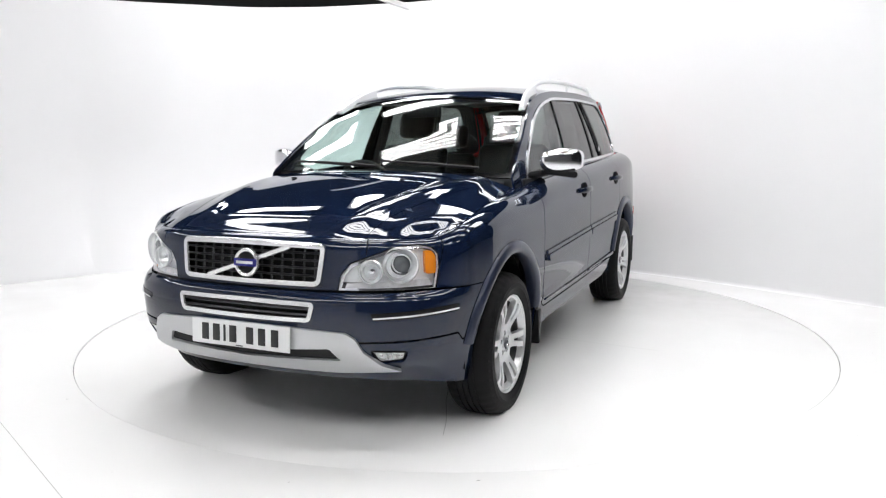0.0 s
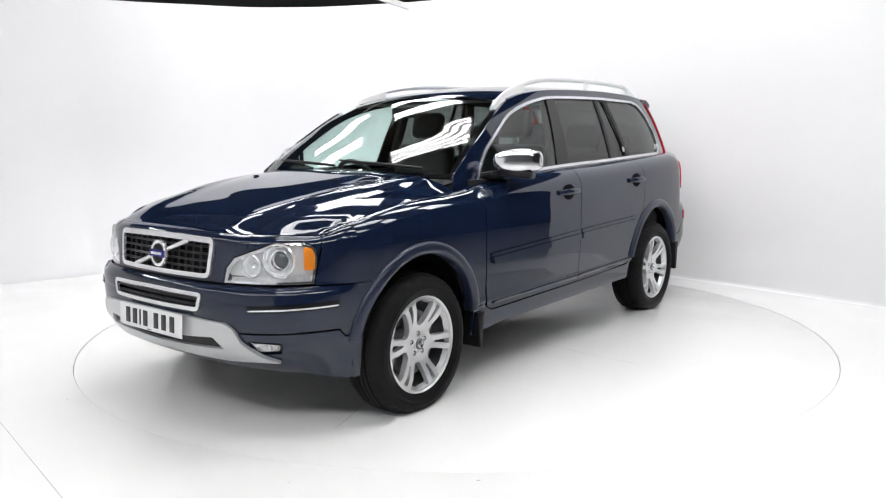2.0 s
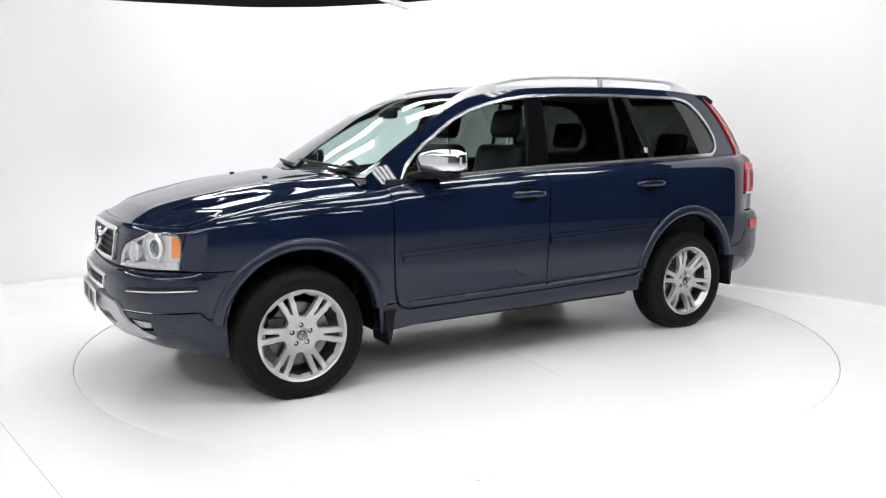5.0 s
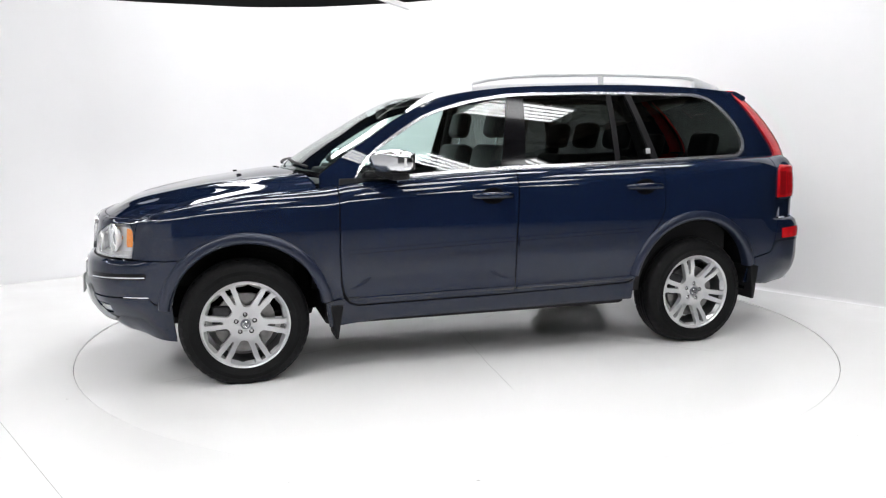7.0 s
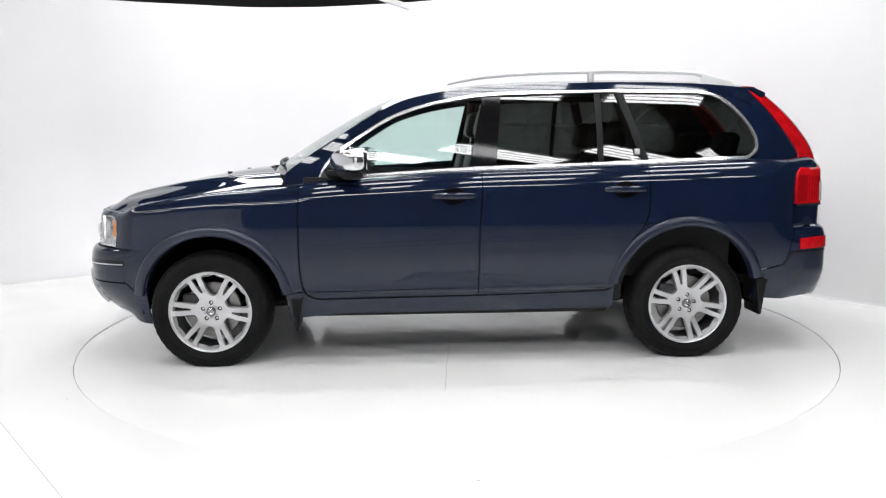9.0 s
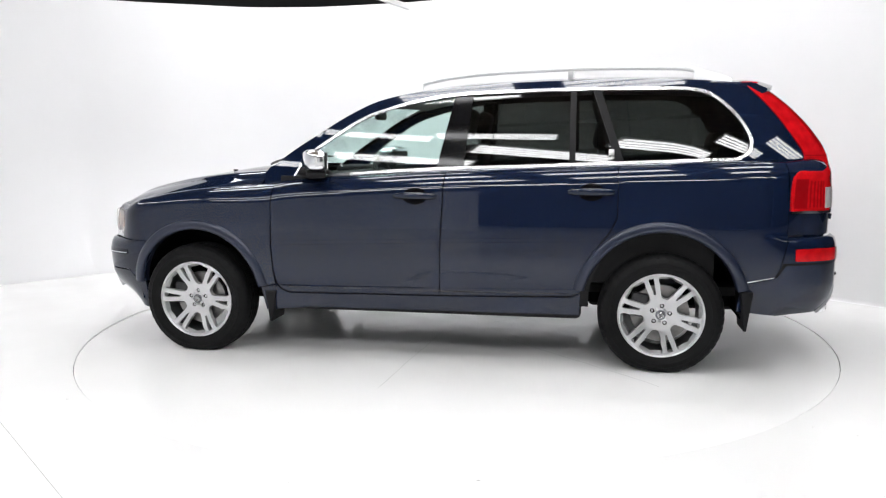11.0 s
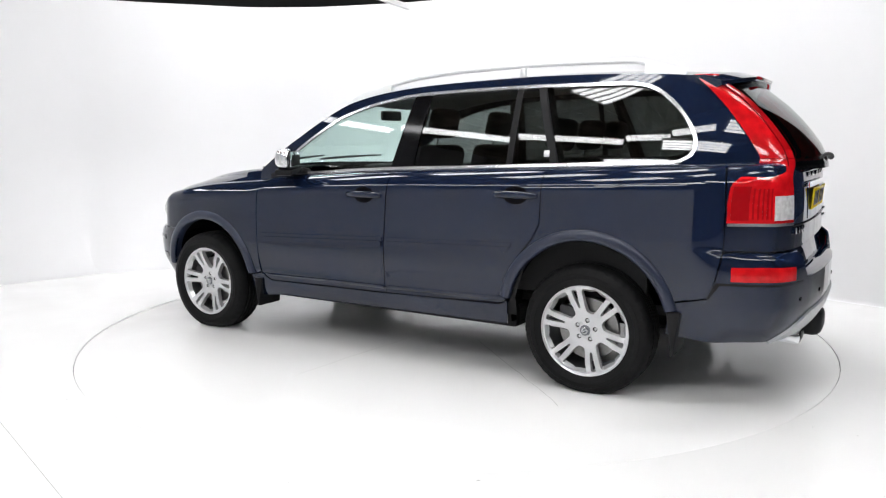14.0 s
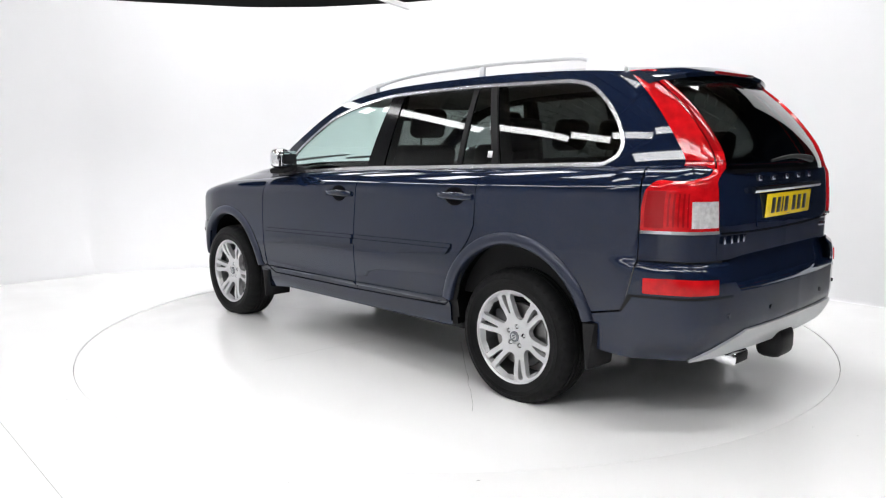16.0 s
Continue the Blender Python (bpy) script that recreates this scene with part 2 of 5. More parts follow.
def sheet(name, outer, holes, place, mat, parent, label="", step=0.04, gap=0.0, fold=0.012, out=0.0, side=1, mid=None, shift=True, lines=()):
    """A panel cut from a surface: place(a, b) gives points (n, 3) for flat coordinates. Its rims fold inwards by fold."""
    if gap:
        outer = inset(outer, gap)
        holes = [inset(h, -gap) for h in holes]
    loops = [resample(list(l), step) for l in [outer, *holes]]
    pts, edges, owner = [], [], []
    for l in loops:
        s = len(pts)
        pts += l
        edges += [(s + k, s + (k + 1) % len(l)) for k in range(len(l))]
    lo, hi = np.min(loops[0], 0), np.max(loops[0], 0)
    gx, gy = np.meshgrid(np.arange(lo[0] + step / 2, hi[0], step), np.arange(lo[1] + step / 2, hi[1], step))
    grid = np.stack([gx.ravel(), gy.ravel()], 1)

    def within(q):
        r = inside(q, loops[0])
        for l in loops[1:]:
            r &= ~inside(q, l)
        return r
    if len(grid):
        grid = grid[within(grid)]
    if len(grid):
        b = np.array(pts)
        grid = grid[[np.min((b[:, 0] - g[0]) ** 2 + (b[:, 1] - g[1]) ** 2) > (0.45 * step) ** 2 for g in grid]]
    extra = np.array(list(lines)) if len(lines) else np.zeros((0, 2))
    if len(extra):
        extra = extra[within(extra)]
        b = np.array(pts)
        extra = extra[[np.min((b[:, 0] - g[0]) ** 2 + (b[:, 1] - g[1]) ** 2) > 0.002 ** 2 for g in extra]]
        if len(grid) and len(extra):
            grid = grid[[np.min((extra[:, 0] - g[0]) ** 2 + (extra[:, 1] - g[1]) ** 2) > (0.3 * step) ** 2 for g in grid]]
    allp = pts + [tuple(g) for g in grid] + [tuple(g) for g in extra]
    co, _, tri, *_ = delaunay_2d_cdt([Vector(p) for p in allp], edges, [], 0, 1e-7)
    flat = np.array([tuple(c) for c in co])
    tri = np.array([t for t in tri if len(t) == 3])
    tri = tri[within(flat[tri].mean(1))]

    def up(f):
        e = 1e-3
        p = place(f[:, 0], f[:, 1])
        du = place(f[:, 0] + e, f[:, 1]) - place(f[:, 0] - e, f[:, 1])
        dv = place(f[:, 0], f[:, 1] + e) - place(f[:, 0], f[:, 1] - e)
        n = np.cross(du, dv)
        return p, n / np.maximum(np.linalg.norm(n, axis=1), 1e-12)[:, None]
    p, n = up(flat)
    # point outwards: away from a spot inside the car
    mid = np.array([np.clip(p[:, 0].mean(), -3.2, 0.2), 0, 0.75]) if mid is None else np.array(mid)
    if np.sum((p - mid) * n) < 0:
        n = -n
    p = p + n * out
    verts, norms, faces = [*p], [*n], []
    for t in tri:
        q = p[t]
        f = [int(k) for k in t]
        faces.append(f if np.dot(np.cross(q[1] - q[0], q[2] - q[0]), n[t[0]]) > 0 else f[::-1])
    if fold:
        centre = flat.mean(0)
        for li, l in enumerate(loops):
            fl = np.array(l)
            a, na = up(fl)
            if np.sum((a - mid) * na) < 0:
                na = -na
            a = a + na * out
            # rounded rim: first a small turn, then straight in
            tang = np.roll(a, -1, 0) - np.roll(a, 1, 0)
            w = np.cross(tang, na)
            w /= np.maximum(np.linalg.norm(w, axis=1), 1e-9)[:, None]
            spread = np.sum(w * (a - a.mean(0)))
            if (spread < 0) == (li == 0):
                w = -w
            s = len(verts)
            k = len(a)
            inner = a - na * fold
            verts += [*a, *inner]
            norms += [*w, *w] if fold > 0 else [*-w, *-w]
            for i in range(k):
                j = (i + 1) % k
                f = [s + i, s + j, s + k + j, s + k + i]
                g = np.cross(a[j] - a[i], inner[i] - a[i])
                faces.append(f if np.dot(g, norms[s + i]) > 0 else f[::-1])
    verts = np.array(verts)
    norms = np.array(norms)
    if side < 0:
        verts = verts * [1, -1, 1]
        norms = norms * [1, -1, 1]
        faces = [f[::-1] for f in faces]
    return mesh_part(name, verts + ([OX, OY, 0] if shift else [0, 0, 0]), faces, mat, parent, label, True, norms)


OX, OY = 1.499, 0.018

# ---- studio: floor, turntable, coved wall, dark hall ----
R_TABLE = 2.494


def build_studio():
    # hall floor with a round hole for the turntable
    bm = bmesh.new()
    n = 160
    ring = [bm.verts.new(((R_TABLE + 0.0022) * math.cos(2 * math.pi * k / n), (R_TABLE + 0.0022) * math.sin(2 * math.pi * k / n), 0)) for k in range(n)]
    far = [bm.verts.new((19 * math.cos(2 * math.pi * k / n), 19 * math.sin(2 * math.pi * k / n), 0)) for k in range(n)]
    pit = [bm.verts.new((v.co.x, v.co.y, -0.03)) for v in ring]
    for k in range(n):
        j = (k + 1) % n
        bm.faces.new((ring[k], far[k], far[j], ring[j]))
        bm.faces.new((pit[k], ring[k], ring[j], pit[j]))
    floor = part("floor", bm, FLOORPAINT, smooth=False)
    tagged(floor, "white gloss painted concrete studio floor", "floor", kind="structure")
    bm = lathe([(0.01, -0.03), (R_TABLE + 0.05, -0.03)], steps=96)
    tagged(part("pit_floor", bm, SEAM, smooth=False), "dusty grey gap round the turntable", "floor", kind="structure")

    # turntable disc
    table = tagged(new("turntable"), "white painted round vehicle turntable flush with the floor", "turntable")
    part("disc", lathe([(0.0005, 0), (R_TABLE - 0.012, 0), (R_TABLE - 0.002, -0.003), (R_TABLE - 0.002, -0.028)], steps=160), FLOORPAINT, table)
    return table


# points from (-5.6, 1.7) on lie out of view, added to even the door reflections
WALL_PLAN = curve([(3.5, 0.38), (2.89, 1.04), (2.32, 1.68), (1.85, 2.12), (1.1, 2.80), (0.37, 3.34), (-0.27, 3.60), (-0.95, 3.84), (-1.76, 3.97), (-2.23, 3.97), (-2.9, 3.80), (-3.87, 3.4), (-4.5, 3.05), (-5.6, 1.7), (-6.2, -0.6), (-6.3, -3.6), (-6.0, -6.0), (-5.4, -7.6), (-4.2, -8.8), (-2.6, -9.4)], 7)


def build_wall():
    p = np.array(WALL_PLAN)
    t = np.gradient(p, axis=0)
    t /= np.hypot(t[:, 0], t[:, 1])[:, None]
    nrm = np.stack([-t[:, 1], t[:, 0]], 1)      # inwards
    if np.dot(nrm[30], -p[30]) < 0:
        nrm = -nrm
    bm = bmesh.new()
    rows = []
    for i in range(len(p)):
        # hard joint to the floor on one flank, a wide cove on the rest
        s = np.clip((1.5 - p[i, 0]) / 2.5, 0, 1)
        s = s * s * (3 - 2 * s)
        r = 0.03 + 1.25 * s
        swell = 0.012 * math.sin(i * 0.55) * s
        row = []
        for k in range(9):
            a = math.pi / 2 * k / 8
            row.append((r * (1 - math.sin(a)), r * (1 - math.cos(a)) + 0.0015))
        row += [(0, 2.0), (0, 2.9), (-0.12, 2.9), (-0.12, 0.0)]
        rows.append([bm.verts.new((p[i, 0] + nrm[i, 0] * (d + swell), p[i, 1] + nrm[i, 1] * (d + swell), z)) for d, z in row])
    for a, b in zip(rows, rows[1:]):
        for k in range(len(a) - 1):
            bm.faces.new((a[k], a[k + 1], b[k + 1], b[k]))
    bmesh.ops.recalc_face_normals(bm, faces=bm.faces)
    tagged(part("wall_studio", bm, WHITEWALL), "white painted curved studio wall with a coved foot", "wall", kind="structure")


def build_hall():
    for name, sx, sy, sz, at in (("wall_north", 23, 0.2, 8.6, (-1.5, 9, 4.3)), ("wall_south", 23, 0.2, 8.6, (-1.5, -13, 4.3)), ("wall_east", 0.2, 22.2, 8.6, (10.1, -2, 4.3)), ("wall_west", 0.2, 22.2, 8.6, (-13.1, -2, 4.3))):
        tagged(part(name, box(sx, sy, sz, at=at), HALLDARK if name in ("wall_north", "wall_east") else (MIDHALL if name == "wall_south" else PALEHALL), smooth=False), "dark profiled cladding wall of the hall" if name in ("wall_north", "wall_east") else "mid grey painted wall of the hall" if name == "wall_south" else "pale grey painted wall of the hall", "wall", kind="structure")
    roof_bm = box(23.4, 22.4, 0.2, at=(-1.5, -2, 8.7))
    for k in range(38):
        roof_bm = join(roof_bm, box(0.28, 22.0, 0.06, at=(-12.6 + 0.6 * k, -2, 8.57)))
    for k in range(7):
        roof_bm = join(roof_bm, box(23.0, 0.16, 0.30, at=(-1.5, -12.2 + 3.4 * k, 8.4)))
    tagged(part("ceiling", roof_bm, TIMBER, smooth=False), "brown ribbed boarding of the unlit hall roof", "ceiling", kind="structure")


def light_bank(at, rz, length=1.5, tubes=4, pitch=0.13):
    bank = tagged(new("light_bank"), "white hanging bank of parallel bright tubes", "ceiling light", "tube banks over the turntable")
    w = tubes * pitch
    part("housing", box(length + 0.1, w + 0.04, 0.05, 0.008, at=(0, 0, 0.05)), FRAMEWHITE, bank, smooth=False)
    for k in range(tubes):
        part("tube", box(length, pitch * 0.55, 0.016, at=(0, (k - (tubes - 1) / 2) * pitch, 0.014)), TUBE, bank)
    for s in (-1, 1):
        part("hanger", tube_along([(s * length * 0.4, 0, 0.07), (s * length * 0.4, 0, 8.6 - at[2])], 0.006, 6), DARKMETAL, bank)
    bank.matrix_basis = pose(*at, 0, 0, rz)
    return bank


table = build_studio()
build_wall()
build_hall()
for by in (-2.6, -1.0, 0.6, 2.2, 3.6):
    for bx in (-2.7, -0.9, 0.9, 2.7):
        if not (bx > 2 and by > 1) and not (bx > 0 and by > 3) and not (bx < -2 and by < -0.5):
            light_bank((bx, by, 4.1), 0, 1.25, 5, 0.11)
for bx in (-4.8, -2.6, -0.5, 1.4, 3.4, 5.2):
    light_bank((bx, -5.4, 4.0), -32, 2.0)
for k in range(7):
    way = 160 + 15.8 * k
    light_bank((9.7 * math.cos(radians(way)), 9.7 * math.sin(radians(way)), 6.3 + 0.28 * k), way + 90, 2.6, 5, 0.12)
strut = tagged(part("ceiling_beam", box(1.42, 0.055, 0.055, 0.004), FRAMEWHITE, smooth=False), "white square steel beam over the wall top", "beam")
strut.matrix_basis = look((-1.03, 3.16, 2.94), (-1.10, 3.10, 2.955)) @ pose(0, 0, 0, 0, 90, 0)

# ---- car ----
car = tagged(new("car"), "dark navy metallic estate car with chrome mirrors and roof rails", "car")

TEMPLATE = np.array(curve([(0.87, 0), (0.866, 0.2), (0.842, 0.42), (0.785, 0.605), (0.69, 0.746), (0.52, 0.848), (0.30, 0.891), (0, 0.905), (-0.6, 0.912), (-1.6, 0.915), (-2.6, 0.912), (-3.1, 0.898), (-3.4, 0.873), (-3.6, 0.832), (-3.75, 0.745), (-3.835, 0.53), (-3.87, 0.25), (-3.88, 0)], 12))
TEMPLATE[:, 1] *= 1 + 0.033 * np.clip((0.72 - TEMPLATE[:, 0]) / 0.5, 0, 1) ** 2 * (3 - 2 * np.clip((0.72 - TEMPLATE[:, 0]) / 0.5, 0, 1))
TEMPLATE[:, 0] -= 0.030 * np.clip((-3.42 - TEMPLATE[:, 0]) / 0.3, 0, 1)
ARC = np.concatenate([[0], np.cumsum(np.hypot(*np.diff(TEMPLATE, axis=0).T))])
LENGTH = ARC[-1]


def plan(u):
    """Point and outward normal of the outline; u < 0 is the other flank."""
    u = np.asarray(u, float)
    s = np.where(u < 0, -1.0, np.where(u > LENGTH, -1.0, 1.0))
    v = np.where(u < 0, -u, np.where(u > LENGTH, 2 * LENGTH - u, u))
    x, y = np.interp(v, ARC, TEMPLATE[:, 0]), np.interp(v, ARC, TEMPLATE[:, 1])
    e = 0.03
    a, b = np.maximum(v - e, 0), np.minimum(v + e, LENGTH)
    tx = np.interp(b, ARC, TEMPLATE[:, 0]) - np.interp(a, ARC, TEMPLATE[:, 0])
    ty = np.interp(b, ARC, TEMPLATE[:, 1]) - np.interp(a, ARC, TEMPLATE[:, 1])
    k = np.hypot(tx, ty)
    nx, ny = ty / k, -tx / k
    c = np.clip(np.minimum(v, LENGTH - v) / 0.06, 0, 1)
    ny = ny * c
    nx = np.sign(nx) * np.sqrt(np.maximum(1 - ny ** 2, 0))
    return x, y * s, nx, ny * s, v


def ux(x):
    return float(np.interp(-x, -TEMPLATE[:, 0], ARC))


def uy(y):
    """Along the nose, by distance from the middle."""
    k = np.argmax(TEMPLATE[:, 1] > 0.86)
    return float(np.sign(y) * np.interp(abs(y), TEMPLATE[:k, 1], ARC[:k]))


def ur(y):
    """Along the tail."""
    k = np.argmax(TEMPLATE[::-1, 1] > 0.86)
    return float(LENGTH - np.sign(y) * np.interp(abs(y), TEMPLATE[::-1, 1][:k], (LENGTH - ARC[::-1])[:k]))


D_SIDE = smooth_table([0.2, 0.27, 0.33, 0.38, 0.43, 0.448, 0.47, 0.52, 0.65, 0.8, 0.95, 1.1, 1.3], [-0.07, -0.055, -0.040, -0.032, -0.022, -0.018, -0.014, -0.009, 0, 0, -0.006, -0.015, -0.03])
D_LEDGE = smooth_table([0.2, 0.33, 0.40, 0.432, 0.449, 0.47, 0.52, 0.6], [0, 0, -0.003, -0.006, 0.006, 0.002, 0.0005, 0])
D_NOSE = smooth_table([0.2, 0.27, 0.34, 0.40, 0.47, 0.60, 0.66, 0.685, 0.70, 0.75, 0.92], [-0.28, -0.17, -0.09, -0.04, -0.01, 0, -0.006, -0.02, -0.05, -0.055, -0.075])
D_TAIL = smooth_table([0.28, 0.36, 0.44, 0.52, 0.68, 0.74, 0.775, 0.79, 0.95, 1.25], [-0.14, -0.06, -0.015, 0, 0, -0.006, -0.022, -0.051, -0.050, -0.072])
TOP = smooth_table([0.9, 0.80, 0.60, 0.40, 0.0, -0.5, -0.61, -1.1, -1.63, -2.12, -2.65, -3.28, -3.5, -3.9], [0.925, 0.915, 0.912, 0.962, 1.026, 1.066, 1.085, 1.12, 1.148, 1.162, 1.18, 1.20, 1.205, 1.21])
TURN = smooth_table([0.9, 0.6, 0.3, -0.3, -0.6, -3.0, -3.5, -3.9], [0.04, 0.05, 0.085, 0.118, 0.13, 0.13, 0.12, 0.06])


def ease(t):
    t = np.clip(t, 0, 1)
    return t * t * (3 - 2 * t)


def shell(u, v):
    """The lower body: u along the outline, v up it and, past the shoulder, round it."""
    x, y, nx, ny, w = plan(u)
    top, r = TOP(x), TURN(x)
    phi = np.clip((v - (top - r)) / r, 0, math.pi / 2)
    z = np.where(v < top - r, v, top - r + r * np.sin(phi))
    nose, tail = ease((x - 0.40) / 0.30), ease((-3.38 - x) / 0.26)
    along = ease((-0.44 - x) / 0.06) * ease((x + 2.50) / 0.06)
    d = (D_SIDE(z) + D_LEDGE(z) * along) * (1 - nose - tail) + D_NOSE(z) * nose + D_TAIL(z) * tail - r * (1 - np.cos(phi))
    d = d - 0.035 * tail * ease((z - 0.772) / 0.02) * np.clip(1 - (y / 0.62) ** 2, 0, 1)
    return np.stack([x + nx * d, y + ny * d, z], -1)


def vtop(u):
    x = plan(u)[0]
    return TOP(x) - TURN(x) + TURN(x) * math.pi / 2


def over(x0, x1, n=16, drop=0.0):
    return [(ux(x), float(vtop(ux(x))) - drop) for x in np.linspace(x0, x1, n)]


def flank(points):
    return [(ux(x), z) for x, z in points]


ARCH_F, ARCH_R = (-0.013, 0.367, 0.414), (-2.848, 0.372, 0.436)


def arch(c, a0, a1, n=28, grow=0.0):
    return arc(c[0], c[1], c[2] + grow, a0, a1, n)


def both(name, outer, holes, place, mat, label="", **kw):
    return [sheet(name, outer, holes, place, mat, car, label, side=s, **kw) for s in (1, -1)]


# front wing, doors, sill and rear quarter
LEDGE = [(ux(x), z) for x in np.arange(-0.54, -2.45, -0.022) for z in (0.428, 0.433, 0.4385, 0.444, 0.449, 0.456, 0.466)]
WING = flank([(0.592, 0.70), (0.575, 0.79), (0.558, 0.866), (0.553, 0.90)]) + over(0.545, -0.535, 24) + flank([(-0.53, 0.95), (-0.525, 0.7), (-0.53, 0.52), (-0.545, 0.44), (-0.44, 0.42)]) + flank(arch(ARCH_F, 170, 52))
both("front_wing", WING, [], shell, PAINT, gap=0.0038, step=0.028)
DOOR_F = over(-0.535, -1.61, 20) + flank([(-1.60, 0.95), (-1.585, 0.7), (-1.58, 0.405), (-1.1, 0.40), (-0.62, 0.395), (-0.575, 0.415), (-0.548, 0.46), (-0.53, 0.55), (-0.525, 0.7), (-0.53, 0.95)])
DOOR_R = over(-1.61, -2.605, 20) + flank([(-2.605, 1.0), (-2.60, 0.88)]) + flank(curve([(-2.60, 0.88), (-2.56, 0.80), (-2.49, 0.71), (-2.445, 0.58), (-2.41, 0.46), (-2.36, 0.425)], 6)) + flank([(-2.0, 0.412), (-1.58, 0.405), (-1.585, 0.7), (-1.60, 0.95)])
doors = both("front_door", DOOR_F, [], shell, PAINT, gap=0.0038, step=0.028, lines=LEDGE)
rdoors = both("rear_door", DOOR_R, [], shell, PAINT, gap=0.0038, step=0.028, lines=LEDGE)
SILL = flank([(-0.44, 0.42), (-0.545, 0.44), (-0.575, 0.412), (-0.62, 0.392), (-1.58, 0.402), (-2.36, 0.42), (-2.405, 0.45), (-2.40, 0.31), (-0.75, 0.30), (-0.46, 0.27)])
both("sill", SILL, [], shell, PAINT, gap=0.003, step=0.03)
QUARTER = over(-2.605, -3.52, 16) + flank([(-3.53, 1.0), (-3.53, 0.80), (-3.50, 0.66), (-3.47, 0.56), (-3.29, 0.525)] + arch(ARCH_R, 158, 14, 30) + [(-2.408, 0.46), (-2.445, 0.58), (-2.49, 0.71), (-2.56, 0.80), (-2.60, 0.88)])
both("rear_quarter", QUARTER, [], shell, PAINT, gap=0.0038, step=0.028)

# nose, bumpers, tailgate
def nose_at(y, z):
    u = np.sign(y) * np.interp(np.abs(y), TEMPLATE[:60, 1], ARC[:60])
    return shell(u, np.asarray(z, float))


def across(points):
    return [(uy(y), z) for y, z in points]


def mirrored(points):
    """Closes a half outline, given from the middle line round to it again on the y > 0 side."""
    return points + [(-u, z) for u, z in points[::-1]]


GRILLE = rounded(across([(-0.385, 0.888), (-0.2, 0.893), (0, 0.895), (0.2, 0.893), (0.385, 0.888), (0.362, 0.722), (0, 0.718), (-0.362, 0.722)]), 0.03)
LAMP_TOP = [(uy(0.445), 0.702), (uy(0.458), 0.77), (uy(0.50), 0.818), (uy(0.57), 0.843), (uy(0.63), 0.863), (uy(0.69), 0.886), (ux(0.645), 0.893), (ux(0.600), 0.879), (ux(0.576), 0.848)]
LAMP = LAMP_TOP + [(ux(0.575), 0.79), (ux(0.592), 0.702)]
NOSE = [(-uy(0.445), 0.70)] + LAMP_TOP[:4] + [(uy(0.575), float(vtop(uy(0.575))))]
NOSE = NOSE + [(u, float(vtop(u))) for u in np.linspace(uy(0.57), -uy(0.57), 30)] + [(-u, z) for u, z in NOSE[:0:-1]]
sheet("nose_panel", NOSE, [GRILLE], shell, PAINT, car, gap=0.002, step=0.03)
BROW = LAMP_TOP[3:] + [(ux(0.5755), 0.795), (ux(0.558), 0.866), (ux(0.553), 0.90)] + [(u, float(vtop(u))) for u in np.linspace(ux(0.548), uy(0.58), 12)]
both("headlamp_brow", BROW, [], shell, PAINT, gap=0.0015, step=0.02)

E1x = [ux(x) for x in (0.262, 0.345, 0.379, 0.378, 0.372)]
LOWER_GRILLE = rounded(across([(-0.355, 0.652), (0, 0.655), (0.355, 0.652), (0.335, 0.578), (0, 0.575), (-0.335, 0.578)]), 0.02)
UPPER_BUMPER = [(-E1x[0], 0.694), (-ux(0.60), 0.697), (-uy(0.45), 0.697), (uy(0.45), 0.697), (ux(0.60), 0.697), (E1x[0], 0.694), (E1x[1], 0.56), (E1x[2], 0.46), (ux(0.47), 0.465), (ux(0.50), 0.50), (uy(0.6), 0.495), (0, 0.49), (-uy(0.6), 0.495), (-ux(0.50), 0.50), (-ux(0.47), 0.465), (-E1x[2], 0.46), (-E1x[1], 0.56)]
FOG = rounded([(uy(0.585), 0.458), (uy(0.725), 0.452), (uy(0.72), 0.400), (uy(0.615), 0.392)], 0.018)
APRON = [(-E1x[2], 0.455), (-ux(0.47), 0.46), (-ux(0.50), 0.495), (-uy(0.6), 0.49), (0, 0.485), (uy(0.6), 0.49), (ux(0.50), 0.495), (ux(0.47), 0.46), (E1x[2], 0.455), (E1x[3], 0.36), (E1x[4], 0.245), (ux(0.62), 0.27), (uy(0.5), 0.30), (0, 0.30), (-uy(0.5), 0.30), (-ux(0.62), 0.27), (-E1x[4], 0.245), (-E1x[3], 0.36)]
bumper = sheet("front_bumper", UPPER_BUMPER, [LOWER_GRILLE], shell, PAINT, car, gap=0.002, step=0.03)
sheet("nose_backing", [(-uy(0.70), 0.735), (uy(0.70), 0.735), (uy(0.70), 0.665), (-uy(0.70), 0.665)], [], shell, BLACK, car, out=-0.035, fold=0, step=0.05)
sheet("front_apron", APRON, [FOG, [(-u, z) for u, z in FOG]], shell, PAINT, car, gap=0.002, step=0.03)

s = ux(-3.29)
k = ux(-3.5)
M = 2 * LENGTH
REAR_BUMPER = [(s, 0.52), (ux(-3.46), 0.555), (k, 0.66), (ux(-3.53), 0.785), (ur(0.60), 0.785), (ur(0.585), 0.70), (ur(0.55), 0.655), (ur(-0.55), 0.655), (ur(-0.585), 0.70), (ur(-0.60), 0.785), (M - ux(-3.53), 0.785), (M - k, 0.66), (M - ux(-3.46), 0.555), (M - s, 0.52), (M - s + 0.02, 0.36), (M - k, 0.33), (ur(-0.5), 0.36), (ur(0.5), 0.36), (k, 0.33), (s - 0.02, 0.36)]
sheet("rear_bumper", REAR_BUMPER, [], shell, PAINT, car, gap=0.002, step=0.03)
GATE_EDGE = [(ur(0.655), 0.79), (ur(-0.655), 0.79)]
